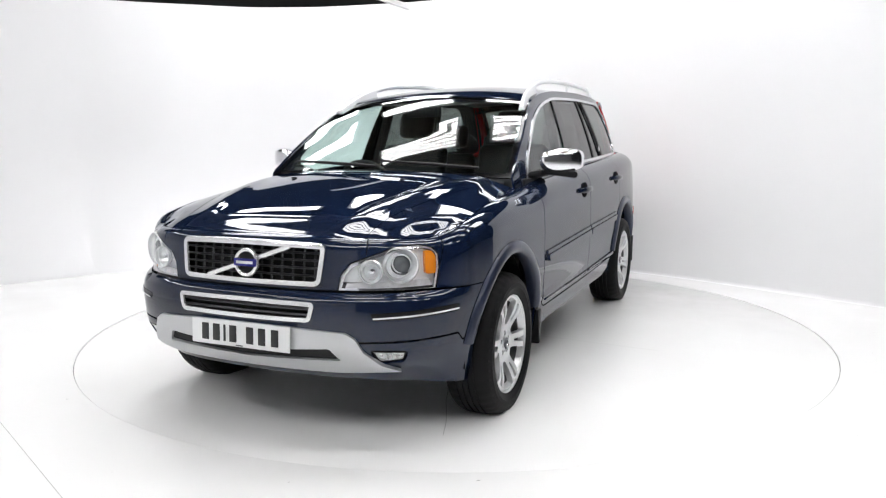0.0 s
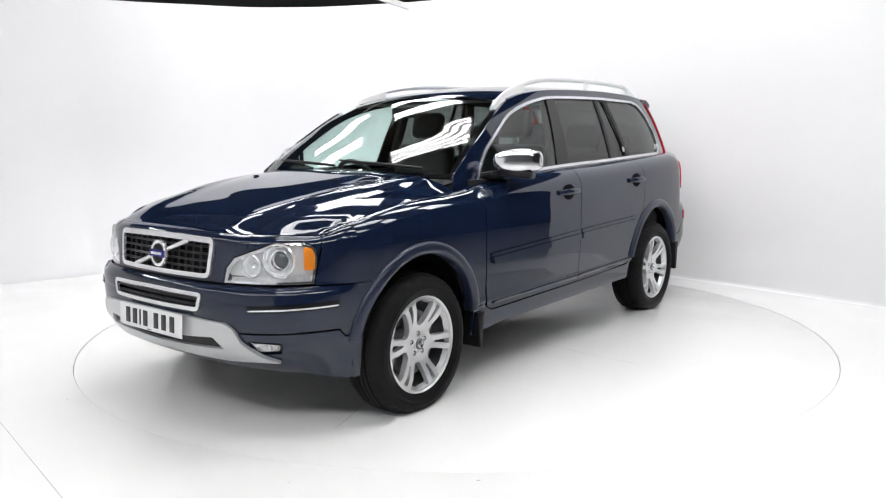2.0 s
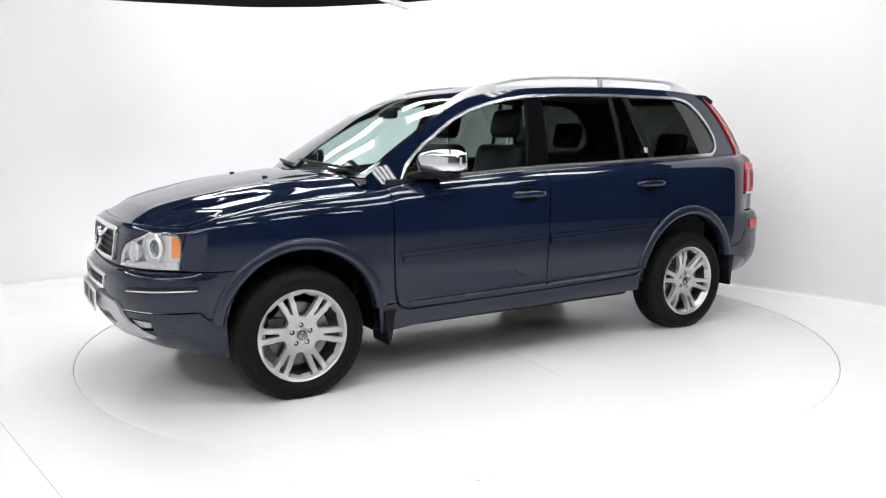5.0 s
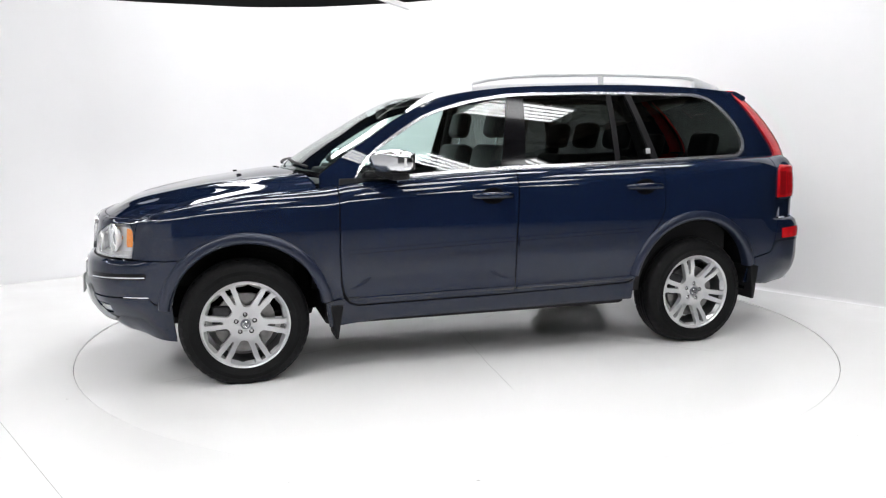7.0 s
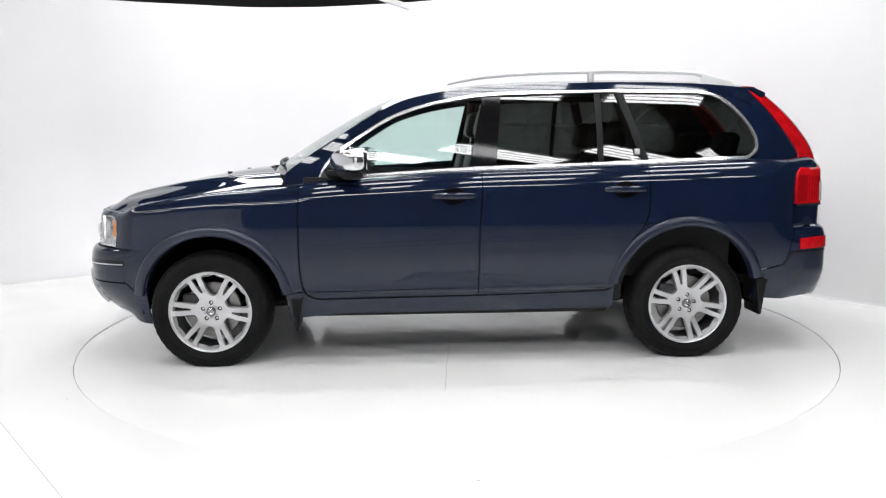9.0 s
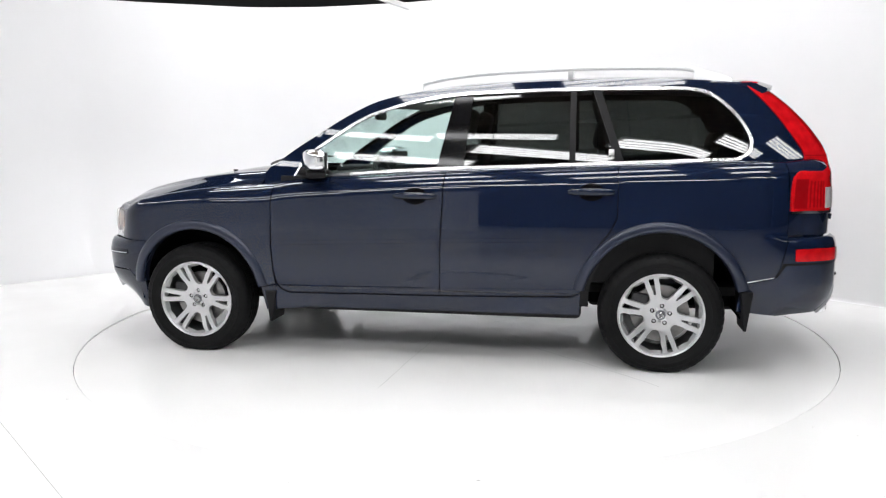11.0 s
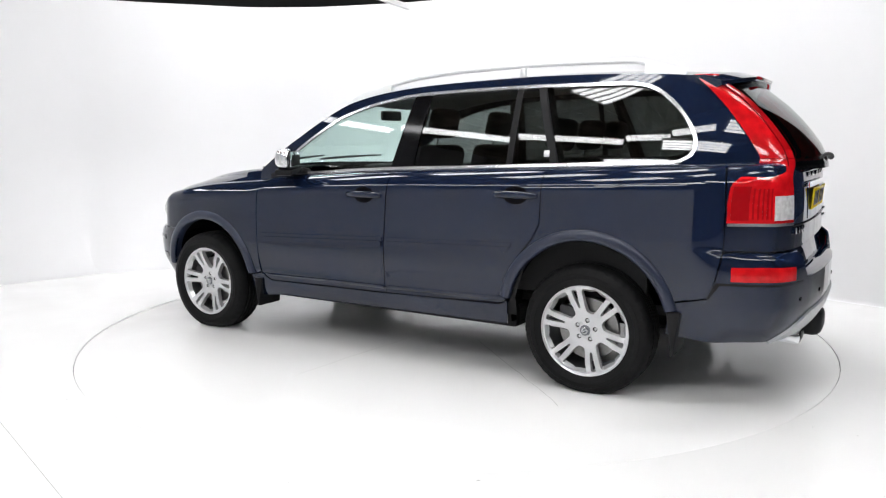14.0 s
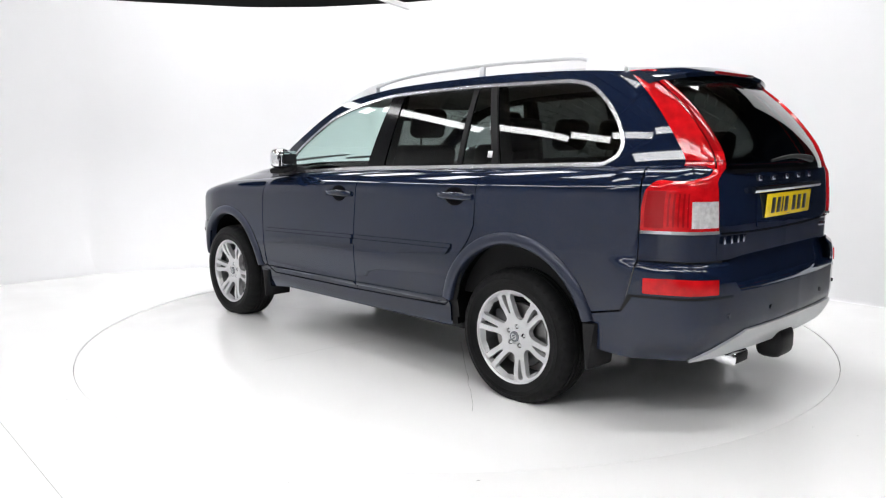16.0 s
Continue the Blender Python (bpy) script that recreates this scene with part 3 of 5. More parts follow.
TAILGATE = GATE_EDGE + [(u, float(vtop(u))) for u in np.linspace(ur(-0.70), ur(0.70), 30)]
sheet("tailgate", TAILGATE, [], shell, PAINT, car, gap=0.002, step=0.03)
CORNER = [(ux(-3.53), 0.79), (ur(0.655), 0.79), (ur(0.70), float(vtop(ur(0.70))))] + [(u, float(vtop(u))) for u in np.linspace(ur(0.71), ux(-3.53), 8)]
both("rear_corner", CORNER, [], shell, PAINT, gap=0.0015, step=0.03)

# bonnet
MIDDLE = smooth_table([0.85, 0.755, 0.70, 0.55, 0.37, 0.19, -0.07, -0.2, -0.5], [0.90, 0.926, 0.956, 1.006, 1.049, 1.089, 1.134, 1.152, 1.172])


def edge_y(x):
    u = np.interp(-np.asarray(x, float), -TEMPLATE[:, 0], ARC)
    return np.interp(u, ARC, TEMPLATE[:, 1]) - TURN(x) - 0.012


LIPS = np.array([shell(np.array([u]), np.array([float(vtop(u))]))[0] for u in np.linspace(0, ux(0.45), 40)])


def lid(x, y):
    e = edge_y(np.minimum(x, 0.55))
    q = np.abs(y) / e
    top = TOP(np.minimum(x, 0.60))
    z = MIDDLE(x) - (MIDDLE(x) - top) * np.clip(q, 0, 1.2) ** 3.2
    crease = 0.40 + 0.22 * ease((0.8 - x) / 1.1)
    z = z + 0.012 * np.exp(-((np.abs(y) - crease) / 0.06) ** 2) * ease((0.72 - x) / 0.2)
    f = np.clip((np.interp(np.abs(y), LIPS[:, 1], LIPS[:, 0]) - x) / 0.15, 0, 1)
    b = f * (2 - f)
    z = np.interp(np.abs(y), LIPS[:, 1], LIPS[:, 2]) * (1 - b) + z * b
    return np.stack([x, y, z], -1)


def lip(u):
    p = shell(np.array([u]), np.array([float(vtop(u))]))[0]
    return (float(p[0]), float(p[1]))


SPLIT = uy(0.55)
CUT = [(0.5, 0.545), (0.3, 0.595), (0.0, 0.66), (-0.42, 0.72)]
BONNET = [lip(u) for u in np.linspace(0, SPLIT, 12)] + CUT + [(-0.34, 0.5), (-0.27, 0.25), (-0.25, 0)]
BONNET = BONNET + [(x, -y) for x, y in BONNET[-2:0:-1]]
sheet("bonnet", BONNET, [], lid, PAINT, car, gap=0.002)
STRIP = CUT + [lip(u) for u in np.linspace(ux(-0.42), SPLIT, 24)]
both("wing_top", STRIP, [], lid, PAINT, gap=0.002)

# upper body
BELT_Y = smooth_table([-0.3, -0.6, -1.0, -2.0, -2.9, -3.3, -3.75], [0.806, 0.804, 0.806, 0.807, 0.797, 0.778, 0.735])


def glass_y(x, z):
    x, z = np.asarray(x, float), np.asarray(z, float)
    b = BELT_Y(x)
    h = z - 1.12
    return b - 0.24 * h - 0.20 * h * h - 0.10 * np.clip(x + 0.9, 0, 1) ** 2 - 0.16 * np.clip(-3.0 - x, 0, 1) ** 2


def upper(x, z):
    return np.stack([np.asarray(x, float), glass_y(x, z), np.asarray(z, float)], -1)


ROOFLINE = smooth_table([-0.40, -0.61, -0.80, -0.98, -1.17, -1.45, -1.73, -2.14, -2.5, -2.85, -3.27, -3.45], [1.10, 1.255, 1.375, 1.485, 1.57, 1.625, 1.652, 1.668, 1.675, 1.67, 1.645, 1.62])
BELT = smooth_table([-0.40, -0.61, -1.1, -1.63, -2.12, -2.65, -3.3, -3.7], [1.045, 1.085, 1.12, 1.148, 1.162, 1.18, 1.20, 1.205])
FRAME = [(x, float(BELT(x)) - 0.004) for x in np.linspace(-0.44, -3.66, 40)] + [(-3.655, 1.25), (-3.59, 1.36), (-3.47, 1.50), (-3.31, 1.645)] + [(x, float(ROOFLINE(x))) for x in np.linspace(-3.27, -0.44, 50)]
DAYLIGHT = [(-0.64, 1.10)] + [(x, float(BELT(x)) + 0.008) for x in np.linspace(-0.7, -3.25, 30)] + curve([(-3.27, 1.212), (-3.325, 1.25), (-3.335, 1.32), (-3.285, 1.42), (-3.20, 1.515), (-3.10, 1.585), (-2.98, 1.612)], 5) + curve([(-2.45, 1.617), (-2.11, 1.612), (-1.70, 1.598), (-1.50, 1.575), (-1.30, 1.535), (-1.10, 1.47), (-0.94, 1.38), (-0.77, 1.265), (-0.68, 1.175)], 5)
both("side_frame", FRAME, [DAYLIGHT], upper, PAINT, step=0.05)


def roof(x, y):
    e = glass_y(x, ROOFLINE(x))
    return np.stack([x, y, ROOFLINE(x) + 0.045 * (1 - np.clip(np.abs(y) / e, 0, 1) ** 2.2) * ease((-0.9 - x) / 0.3)], -1)


ROOF = [(x, float(glass_y(x, ROOFLINE(x)))) for x in np.linspace(-1.17, -3.27, 40)]
ROOF = ROOF + [(-3.36, 0.3), (-3.38, 0)] + [(-3.36, -0.3)] + [(x, -y) for x, y in ROOF[::-1]] + [(-1.125, -0.4), (-1.10, -0.2), (-1.09, 0), (-1.10, 0.2), (-1.125, 0.4)]
sheet("roof", ROOF, [], roof, PAINT, car, step=0.06)


def screen(v, y):
    """Windscreen: v from the bottom (0) to the roof (1)."""
    v = np.asarray(v, float)
    x0 = -0.44 - 0.73 * v
    z0 = ROOFLINE(x0) - 0.006
    e = glass_y(x0, z0)
    q = np.clip(np.abs(y) / e, 0, 1.1)
    bow = (0.165 - 0.095 * v) * (1 - q ** 2)
    return np.stack([x0 + bow, y, z0 + 0.045 * v * (1 - q ** 2) + 0.012 * (1 - v) * (1 - q ** 2)], -1)


def screen_edge(v):
    x0 = -0.44 - 0.73 * v
    return float(glass_y(x0, ROOFLINE(x0)))


SCREEN = [(v, screen_edge(v) - 0.03) for v in np.linspace(0.03, 0.97, 14)]
SCREEN = SCREEN + [(v, -y) for v, y in SCREEN[::-1]]
sheet("windscreen", SCREEN, [], screen, GLASS, car, step=0.08, fold=0)

TAIL_X = smooth_table([1.15, 1.25, 1.36, 1.50, 1.645], [-3.768, -3.738, -3.668, -3.542, -3.362])


def hatch(z, y):
    z = np.asarray(z, float)
    x0 = TAIL_X(z)
    e = glass_y(x0, z)
    q = np.clip(np.abs(y) / e, 0, 1.1)
    return np.stack([x0 - 0.11 * (1 - q ** 2), y, z], -1)


HATCH = [(z, float(glass_y(TAIL_X(z), z))) for z in np.linspace(1.19, 1.645, 12)]
HATCH = HATCH + [(z, -y) for z, y in HATCH[::-1]]
sheet("rear_window", HATCH, [], hatch, PRIVACY, car, step=0.07, fold=0)
# side glass: front doors clear green, the rest dark
def window_outline(x0, x1, top_in=0.0):
    """Part of the daylight opening between two x values, by clipping the outline."""
    poly = list(DAYLIGHT)
    for lim, sign in ((x0, 1), (x1, -1)):
        out = []
        for a, b in zip(poly, poly[1:] + poly[:1]):
            ia, ib = sign * (lim(a[1]) - a[0]) >= 0, sign * (lim(b[1]) - b[0]) >= 0
            if ia:
                out.append(a)
            if ia != ib:
                fa, fb = lim(a[1]) - a[0], lim(b[1]) - b[0]
                t = fa / (fa - fb)
                out.append((a[0] + (b[0] - a[0]) * t, a[1] + (b[1] - a[1]) * t))
        poly = out
    return poly


def slant(x_low, z_low, x_high, z_high):
    return lambda z: x_low + (x_high - x_low) * (z - z_low) / (z_high - z_low)


B1, B2 = slant(-1.535, 1.14, -1.635, 1.60), slant(-1.70, 1.15, -1.745, 1.60)
C1, C2 = slant(-2.325, 1.16, -2.325, 1.61), slant(-2.36, 1.16, -2.36, 1.61)
E1, E2 = slant(-2.60, 1.17, -2.455, 1.61), slant(-2.645, 1.17, -2.50, 1.61)
FAR_F, FAR_R = (lambda z: 0.0), (lambda z: -9.0)
both("front_side_window", window_outline(FAR_F, B1), [], upper, GLASS, step=0.07, fold=0, out=-0.012)
both("rear_side_window", window_outline(B2, C1), [], upper, PRIVACY, step=0.07, fold=0, out=-0.010)
both("rear_vent_window", window_outline(C2, E1), [], upper, PRIVACY, step=0.07, fold=0, out=-0.010)
both("quarter_window", window_outline(E2, FAR_R), [], upper, PRIVACY, step=0.07, fold=0, out=-0.008)
both("door_pillar", window_outline(B1, B2), [], upper, GLOSSBLACK, step=0.07, out=-0.004, label="gloss black door pillar")
both("window_divider", window_outline(C1, C2), [], upper, BLACK, step=0.07, out=-0.003)
both("rear_pillar_cover", window_outline(E1, E2), [], upper, BLACK, step=0.07, out=0.004)


def bead(name, path, place, width, mat, out=0.004, closed=True, label="", both_sides=True):
    """A raised moulding of a given width that follows a flat path on a surface."""
    p = np.array(path)
    outer, inner = inset([tuple(q) for q in p], -width / 2), inset([tuple(q) for q in p], width / 2)
    return both(name, outer, [inner], place, mat, label, out=out, fold=0.01, step=0.03) if both_sides else sheet(name, outer, [inner], place, mat, car, label, out=out, fold=0.012, step=0.03)


bead("window_surround", DAYLIGHT, upper, 0.017, SURROUND, 0.006, label="polished chrome window surround")

# black backing seals behind the shut lines
def seal(name, pts):
    both(name, flank(pts), [], shell, BLACK, out=-0.016, fold=0, step=0.04)


seal("door_seal", [(-0.50, 1.0), (-0.57, 1.0), (-0.57, 0.38), (-0.50, 0.38)])
seal("door_seal", [(-1.55, 1.05), (-1.64, 1.05), (-1.62, 0.38), (-1.55, 0.38)])
seal("door_seal", [(-0.5, 0.44), (-2.45, 0.47), (-2.45, 0.36), (-0.5, 0.36)])
seal("door_seal", [(-2.57, 1.08), (-2.63, 1.08), (-2.63, 0.86), (-2.53, 0.70), (-2.45, 0.46), (-2.37, 0.40), (-2.40, 0.55), (-2.46, 0.72), (-2.57, 0.87)])


def arch_moulding(c, a0, a1, width=0.058):
    prof = [(-0.002, -0.05), (-0.004, 0.004), (0.004, 0.016), (0.02, 0.021), (width - 0.012, 0.015), (width - 0.002, 0.007), (width, -0.003)]
    n = 46
    verts, faces = [], []
    for a in np.linspace(a0, a1, n):
        for dr, off in prof:
            x, z = c[0] + (c[2] + dr) * math.cos(radians(a)), c[1] + (c[2] + dr) * math.sin(radians(a))
            u = ux(x)
            p = shell(np.array([u]), np.array([z]))[0]
            _, _, nx, ny, _ = plan(np.array([u]))
            verts.append((p[0] + nx[0] * off + OX, p[1] + ny[0] * off, p[2]))
    k = len(prof)
    for i in range(n - 1):
        for j in range(k - 1):
            faces.append((i * k + j, i * k + j + 1, (i + 1) * k + j + 1, (i + 1) * k + j))
    for s in (1, -1):
        v = [(x, s * y + OY, z) for x, y, z in verts]
        mesh_part("arch_moulding", v, [f[::-1] for f in faces] if s > 0 else faces, TRIM, car, "satin dark wheel arch moulding")


arch_moulding(ARCH_F, 8, 172)
arch_moulding(ARCH_R, 12, 166)

# rub strips on the doors
def rub_strip(name, x0, z0, x1, z1, tip0, tip1, h=0.060):
    """A two-faced strip: a slim upper shelf and a prouder lower face."""
    mid = 0.36 * h
    up = [(ux(x0 + tip0 * 0.6), z0), (ux(x1 - tip1 * 0.3), z1), (ux(x1 - tip1 * 0.15), z1 - mid), (ux(x0 + tip0 * 0.2), z0 - mid)]
    low = [(ux(x0 + tip0 * 0.2), z0 - mid - 0.001), (ux(x1 - tip1 * 0.15), z1 - mid - 0.001), (ux(x1 + tip1), z1 - h), (ux(x0 - tip0), z0 - h)]
    both(name, rounded(up, 0.008), [], shell, PAINT, out=0.009, fold=0.012, step=0.03)
    both(name, rounded(low, 0.012), [], shell, PAINT, out=0.017, fold=0.020, step=0.03)


rub_strip("front_rub_strip", -0.575, 0.716, -1.572, 0.749, 0.012, 0.0)
rub_strip("rear_rub_strip", -1.598, 0.750, -2.43, 0.771, 0.0, 0.03)
for name, x0, z0, x1, z1 in (("front_door_crease", -0.63, 0.444, -1.572, 0.453), ("rear_door_crease", -1.598, 0.454, -2.395, 0.468)):
    both(name, rounded([(ux(x0), z0), (ux(x1), z1), (ux(x1), z1 - 0.018), (ux(x0 + 0.01), z0 - 0.018)], 0.006), [], shell, PAINT, out=0.009, fold=0.012, step=0.03)
# door handles, each over a black ellipsoid that paints in the recess's shade
def door_handle(x, z):
    for s in (1, -1):
        u = ux(x)
        p = shell(np.array([u]), np.array([z]))[0]
        h = new("door_handle")
        h.parent = car
        h.matrix_basis = pose(p[0] + OX, s * p[1] + OY, z, 0, 0, 0 if s > 0 else 180)
        bm = bmesh.new()
        bmesh.ops.create_uvsphere(bm, u_segments=24, v_segments=12, radius=1)
        bmesh.ops.scale(bm, vec=(0.074, 0.013, 0.050), verts=bm.verts)
        part("cup_shade", bm, RECESS_BLACK, h, "black ellipsoid painted as the shade behind the grip")
        f = 1 if s > 0 else -1
        path = [(0.125 * f, 0.004, 0.0), (0.10 * f, 0.022, 0.003), (0.03 * f, 0.030, 0.004), (-0.06 * f, 0.032, 0.004), (-0.105 * f, 0.024, 0.002), (-0.125 * f, 0.006, 0)]
        path = [(q[0], q[1], q[2]) for q in path]
        part("grip", tube_along(path, [0.013, 0.018, 0.0195, 0.0195, 0.018, 0.012], 12, 0.6), PAINT, h)


door_handle(-1.435, 0.998)
door_handle(-2.455, 1.028)


# wheels
def wheel():
    w = new("wheel")
    R, W = 0.353, 0.118
    prof = [(0.236, -W + 0.02), (0.252, -W + 0.005), (0.275, -W + 0.002), (0.278, -W - 0.001), (0.300, -W - 0.001), (0.304, -W + 0.003), (0.327, -W + 0.008), (0.342, -W + 0.026), (0.349, -W + 0.045)]
    grooves = []
    for g in (-0.045, -0.015, 0.015, 0.045):
        grooves += [(R, g - 0.0045), (R - 0.008, g - 0.004), (R - 0.008, g + 0.004), (R, g + 0.0045)]
    prof = prof + grooves + [(r, -h) for r, h in prof[::-1]]
    tyre_bm = lathe(prof, pose(0, 0, 0, 90, 0, 0), 168)
    for v in tyre_bm.verts:
        r = math.hypot(v.co.x, v.co.z)
        k = round(math.atan2(v.co.z, v.co.x) / (2 * math.pi) * 168)
        if r > 0.340 and abs(v.co.y) > 0.048 and k % 4 == 0:
            v.co.x, v.co.z = v.co.x * (r - 0.003) / r, v.co.z * (r - 0.003) / r
        if v.co.z < -0.328:
            v.co.y *= 1.0 + 0.25 * (-0.328 - v.co.z)
            v.co.z = -0.328 + (v.co.z + 0.328) * 0.05
    tyre = part("tyre", tyre_bm, RUBBER, w, "black road tyre")
    part("rim_barrel", lathe([(0.238, 0.095), (0.229, 0.085), (0.222, 0.06), (0.214, 0.02), (0.21, -0.08), (0.236, -0.1)], pose(0, 0, 0, 90, 0, 0), 64), ALLOY, w)
    part("rim_lip", lathe([(0.232, 0.080), (0.243, 0.092), (0.2445, 0.100), (0.242, 0.104), (0.238, 0.102), (0.234, 0.094)], pose(0, 0, 0, 90, 0, 0), 72), SILVER, w)

    def polar(r, a):
        return (r * math.sin(radians(a)), r * math.cos(radians(a)))
    holes = []
    for k in range(6):
        m = 60 * k + 36         # slot inside a pair of spokes
        holes.append(rounded([polar(0.120, m - 2.4), polar(0.17, m - 3.5), polar(0.217, m - 4.2), polar(0.222, m), polar(0.217, m + 4.2), polar(0.17, m + 3.5), polar(0.120, m + 2.4)], 0.006, 4))
        c = 60 * k + 6          # wide window between two pairs
        holes.append(rounded([polar(0.098, c - 11), polar(0.135, c - 16), polar(0.178, c - 17.0), polar(0.205, c - 19.0), polar(0.225, c - 17.5), polar(0.229, c), polar(0.225, c + 17.5), polar(0.205, c + 19.0), polar(0.178, c + 17.0), polar(0.135, c + 16), polar(0.098, c + 11), polar(0.092, c)], 0.012, 4))
    for k in range(5):
        holes.append(arc(*polar(0.052, 72 * k), 0.0130, 0, 330, 12))
    outer = arc(0, 0, 0.2365, 0, 357, 100)

    def face(a, b):
        r = np.hypot(a, b)
        d = 0.100 - 0.026 * ease((0.20 - r) / 0.12) + 0.008 * ease((0.040 - r) / 0.008) - 0.005 * ease((r - 0.218) / 0.012)
        return np.stack([a, -d, b], -1)
    sheet("spokes", outer, holes, face, SILVER, w, "silver alloy wheel face with six pairs of spokes", step=0.013, fold=0.030, mid=(0, 0.3, 0), shift=False)
    part("hub_cap", lathe([(0.0005, 0.089), (0.022, 0.089), (0.027, 0.087), (0.029, 0.080)], pose(0, 0, 0, 90, 0, 0), 28), CAPGREY, w)
    part("hub_emblem", lathe([(0.011, 0.0895), (0.0145, 0.0912), (0.018, 0.0895)], pose(0, 0, 0, 90, 0, 0), 24), CHROME, w, "bright ringed centre emblem")
    part("emblem_slash", box(0.030, 0.002, 0.005, 0.001, at=(0, -0.0905, 0), turn=(0, -35, 0)), CHROME, w)
    for k in range(5):
        x, z = polar(0.052, 72 * k)
        part("bolt_recess", lathe([(0.0140, 0.071), (0.0125, 0.062), (0.0005, 0.060)], pose(x, 0, z, 90, 0, 0), 16), RECESS_BLACK, w)
        part("wheel_bolt", lathe([(0.0005, 0.071), (0.006, 0.071), (0.0075, 0.068), (0.0075, 0.05)], pose(x, 0, z, 90, 0, 0), 8), SATIN, w)
    part("brake_disc", lathe([(0.06, 0.02), (0.08, 0.030), (0.165, 0.030), (0.166, 0.005)], pose(0, 0, 0, 90, 0, 0), 48), DISC, w)
    part("brake_caliper", box(0.10, 0.06, 0.14, 0.02, at=(-0.125, -0.025, 0.03)), DARKMETAL, w)
    return w


first = wheel()
first.parent = car
places = [pose(x + OX, s * 0.824 + OY, 0.330) @ pose(0, 0, 0, 0, 0, 180 if s > 0 else 0) @ pose(0, 0, 0, 0, turned, 0) for x, turned in ((0, 0), (-2.857, 8)) for s in (1, -1)]
first.matrix_basis = places[0]
for m in places[1:]:
    copy_thing(first, m)

# wheel housings, underbody, flaps
for c in (ARCH_F, ARCH_R):
    for s in (1, -1):
        bm = bmesh.new()
        ring = arc(c[0], c[1], c[2] + 0.015, -8, 188, 30)
        a = [bm.verts.new((x + OX, s * 0.855 + OY, z)) for x, z in ring]
        b = [bm.verts.new((x + OX, s * 0.50 + OY, z)) for x, z in ring]
        for i in range(len(ring) - 1):
            bm.faces.new((a[i], a[i + 1], b[i + 1], b[i]))
        bm.faces.new(b)
        part("wheel_housing", bm, RECESS_BLACK, car, smooth=False)
part("underbody", join(box(1.96, 1.60, 0.14, 0.03, at=(-1.43 + OX, OY, 0.33)), box(0.95, 0.98, 0.14, 0.03, at=(0.05 + OX, OY, 0.33)), box(1.0, 0.98, 0.14, 0.03, at=(-2.95 + OX, OY, 0.35))), BLACK, car, smooth=False)
for x, s in ((-0.475, 1), (-0.475, -1), (-3.285, 1), (-3.285, -1)):
    zt, zb = (0.40, 0.205) if x > -1 else (0.48, 0.255)
    bm = box(0.070, 0.20, zt - zb, 0.008)
    for v in bm.verts:
        f = 0.5 - v.co.z / (zt - zb)
        v.co.x = 0.03 + (v.co.x - 0.03) * (1 - 0.8 * f) - 0.02 * f
    bmesh.ops.transform(bm, matrix=pose(x + OX - 0.03, s * 0.825 + OY, (zt + zb) / 2), verts=bm.verts)
    part("mud_flap", bm, BLACK, car, "black rubber mud flap")

# grille
sheet("grille_backing", inset(GRILLE, -0.01), [], shell, BLACK, car, out=-0.05, fold=-0.045, step=0.05)
bead("grille_surround", inset(GRILLE, 0.005), shell, 0.021, BRIGHT, 0.012, both_sides=False, label="satin chrome grille surround")


def nose_bar(name, y0, z0, y1, z1, out, r, mat, squash=1.0, parent=car, n=9):
    pts = []
    for t in np.linspace(0, 1, n):
        p = nose_at(np.array([y0 + (y1 - y0) * t]), np.array([z0 + (z1 - z0) * t]))[0]
        pts.append((p[0] + out + OX, p[1] + OY, p[2]))
    return part(name, tube_along(pts, r, 8, squash), mat, parent)


grille = new("grille")
grille.parent = car
for z in (0.758, 0.79, 0.822, 0.854):
    nose_bar("grille_bar", -0.37, z, 0.37, z, -0.010, 0.0050, GRILLEGREY, 2.2, grille)
for y in np.linspace(-0.33, 0.33, 13):
    nose_bar("grille_slat", y, 0.722, y, 0.89, -0.016, 0.0042, GRILLEGREY, 1.5, grille, 3)
nose_bar("grille_slash", -0.225, 0.735, 0.215, 0.880, 0.006, 0.011, BRIGHT, 0.6, car)
p = nose_at(np.array([0.0]), np.array([0.805]))[0]
AIM = pose(p[0] + OX + 0.012, OY, 0.803, 0, 84, 0)
emblem = part("emblem_ring", lathe([(0.046, 0.0), (0.048, 0.012), (0.055, 0.015), (0.062, 0.012), (0.064, 0.0)], AIM, 48), BRIGHT, car, "round chrome emblem with a blue band")
part("emblem_band", box(0.034, 0.118, 0.008, 0.003, at=(0, 0, 0)), BADGEBLUE, emblem).matrix_basis = AIM @ pose(0, 0, 0.016)
part("emblem_mark", box(0.012, 0.088, 0.002, at=(0, 0, 0)), CHROME, emblem).matrix_basis = AIM @ pose(0, 0, 0.021)
part("emblem_back", lathe([(0.0005, 0.004), (0.046, 0.004)], AIM, 32), BLACK, emblem)

# lower intake
sheet("intake_backing", inset(LOWER_GRILLE, -0.008), [], shell, BLACK, car, out=-0.05, fold=-0.045, step=0.05)
bead("intake_surround", inset(LOWER_GRILLE, 0.004), shell, 0.018, BRIGHT, 0.008, both_sides=False, label="chrome lower intake surround")
for z in (0.60, 0.626):
    nose_bar("intake_slat", -0.33, z, 0.33, z, -0.014, 0.006, GRILLEGREY, 1.6)

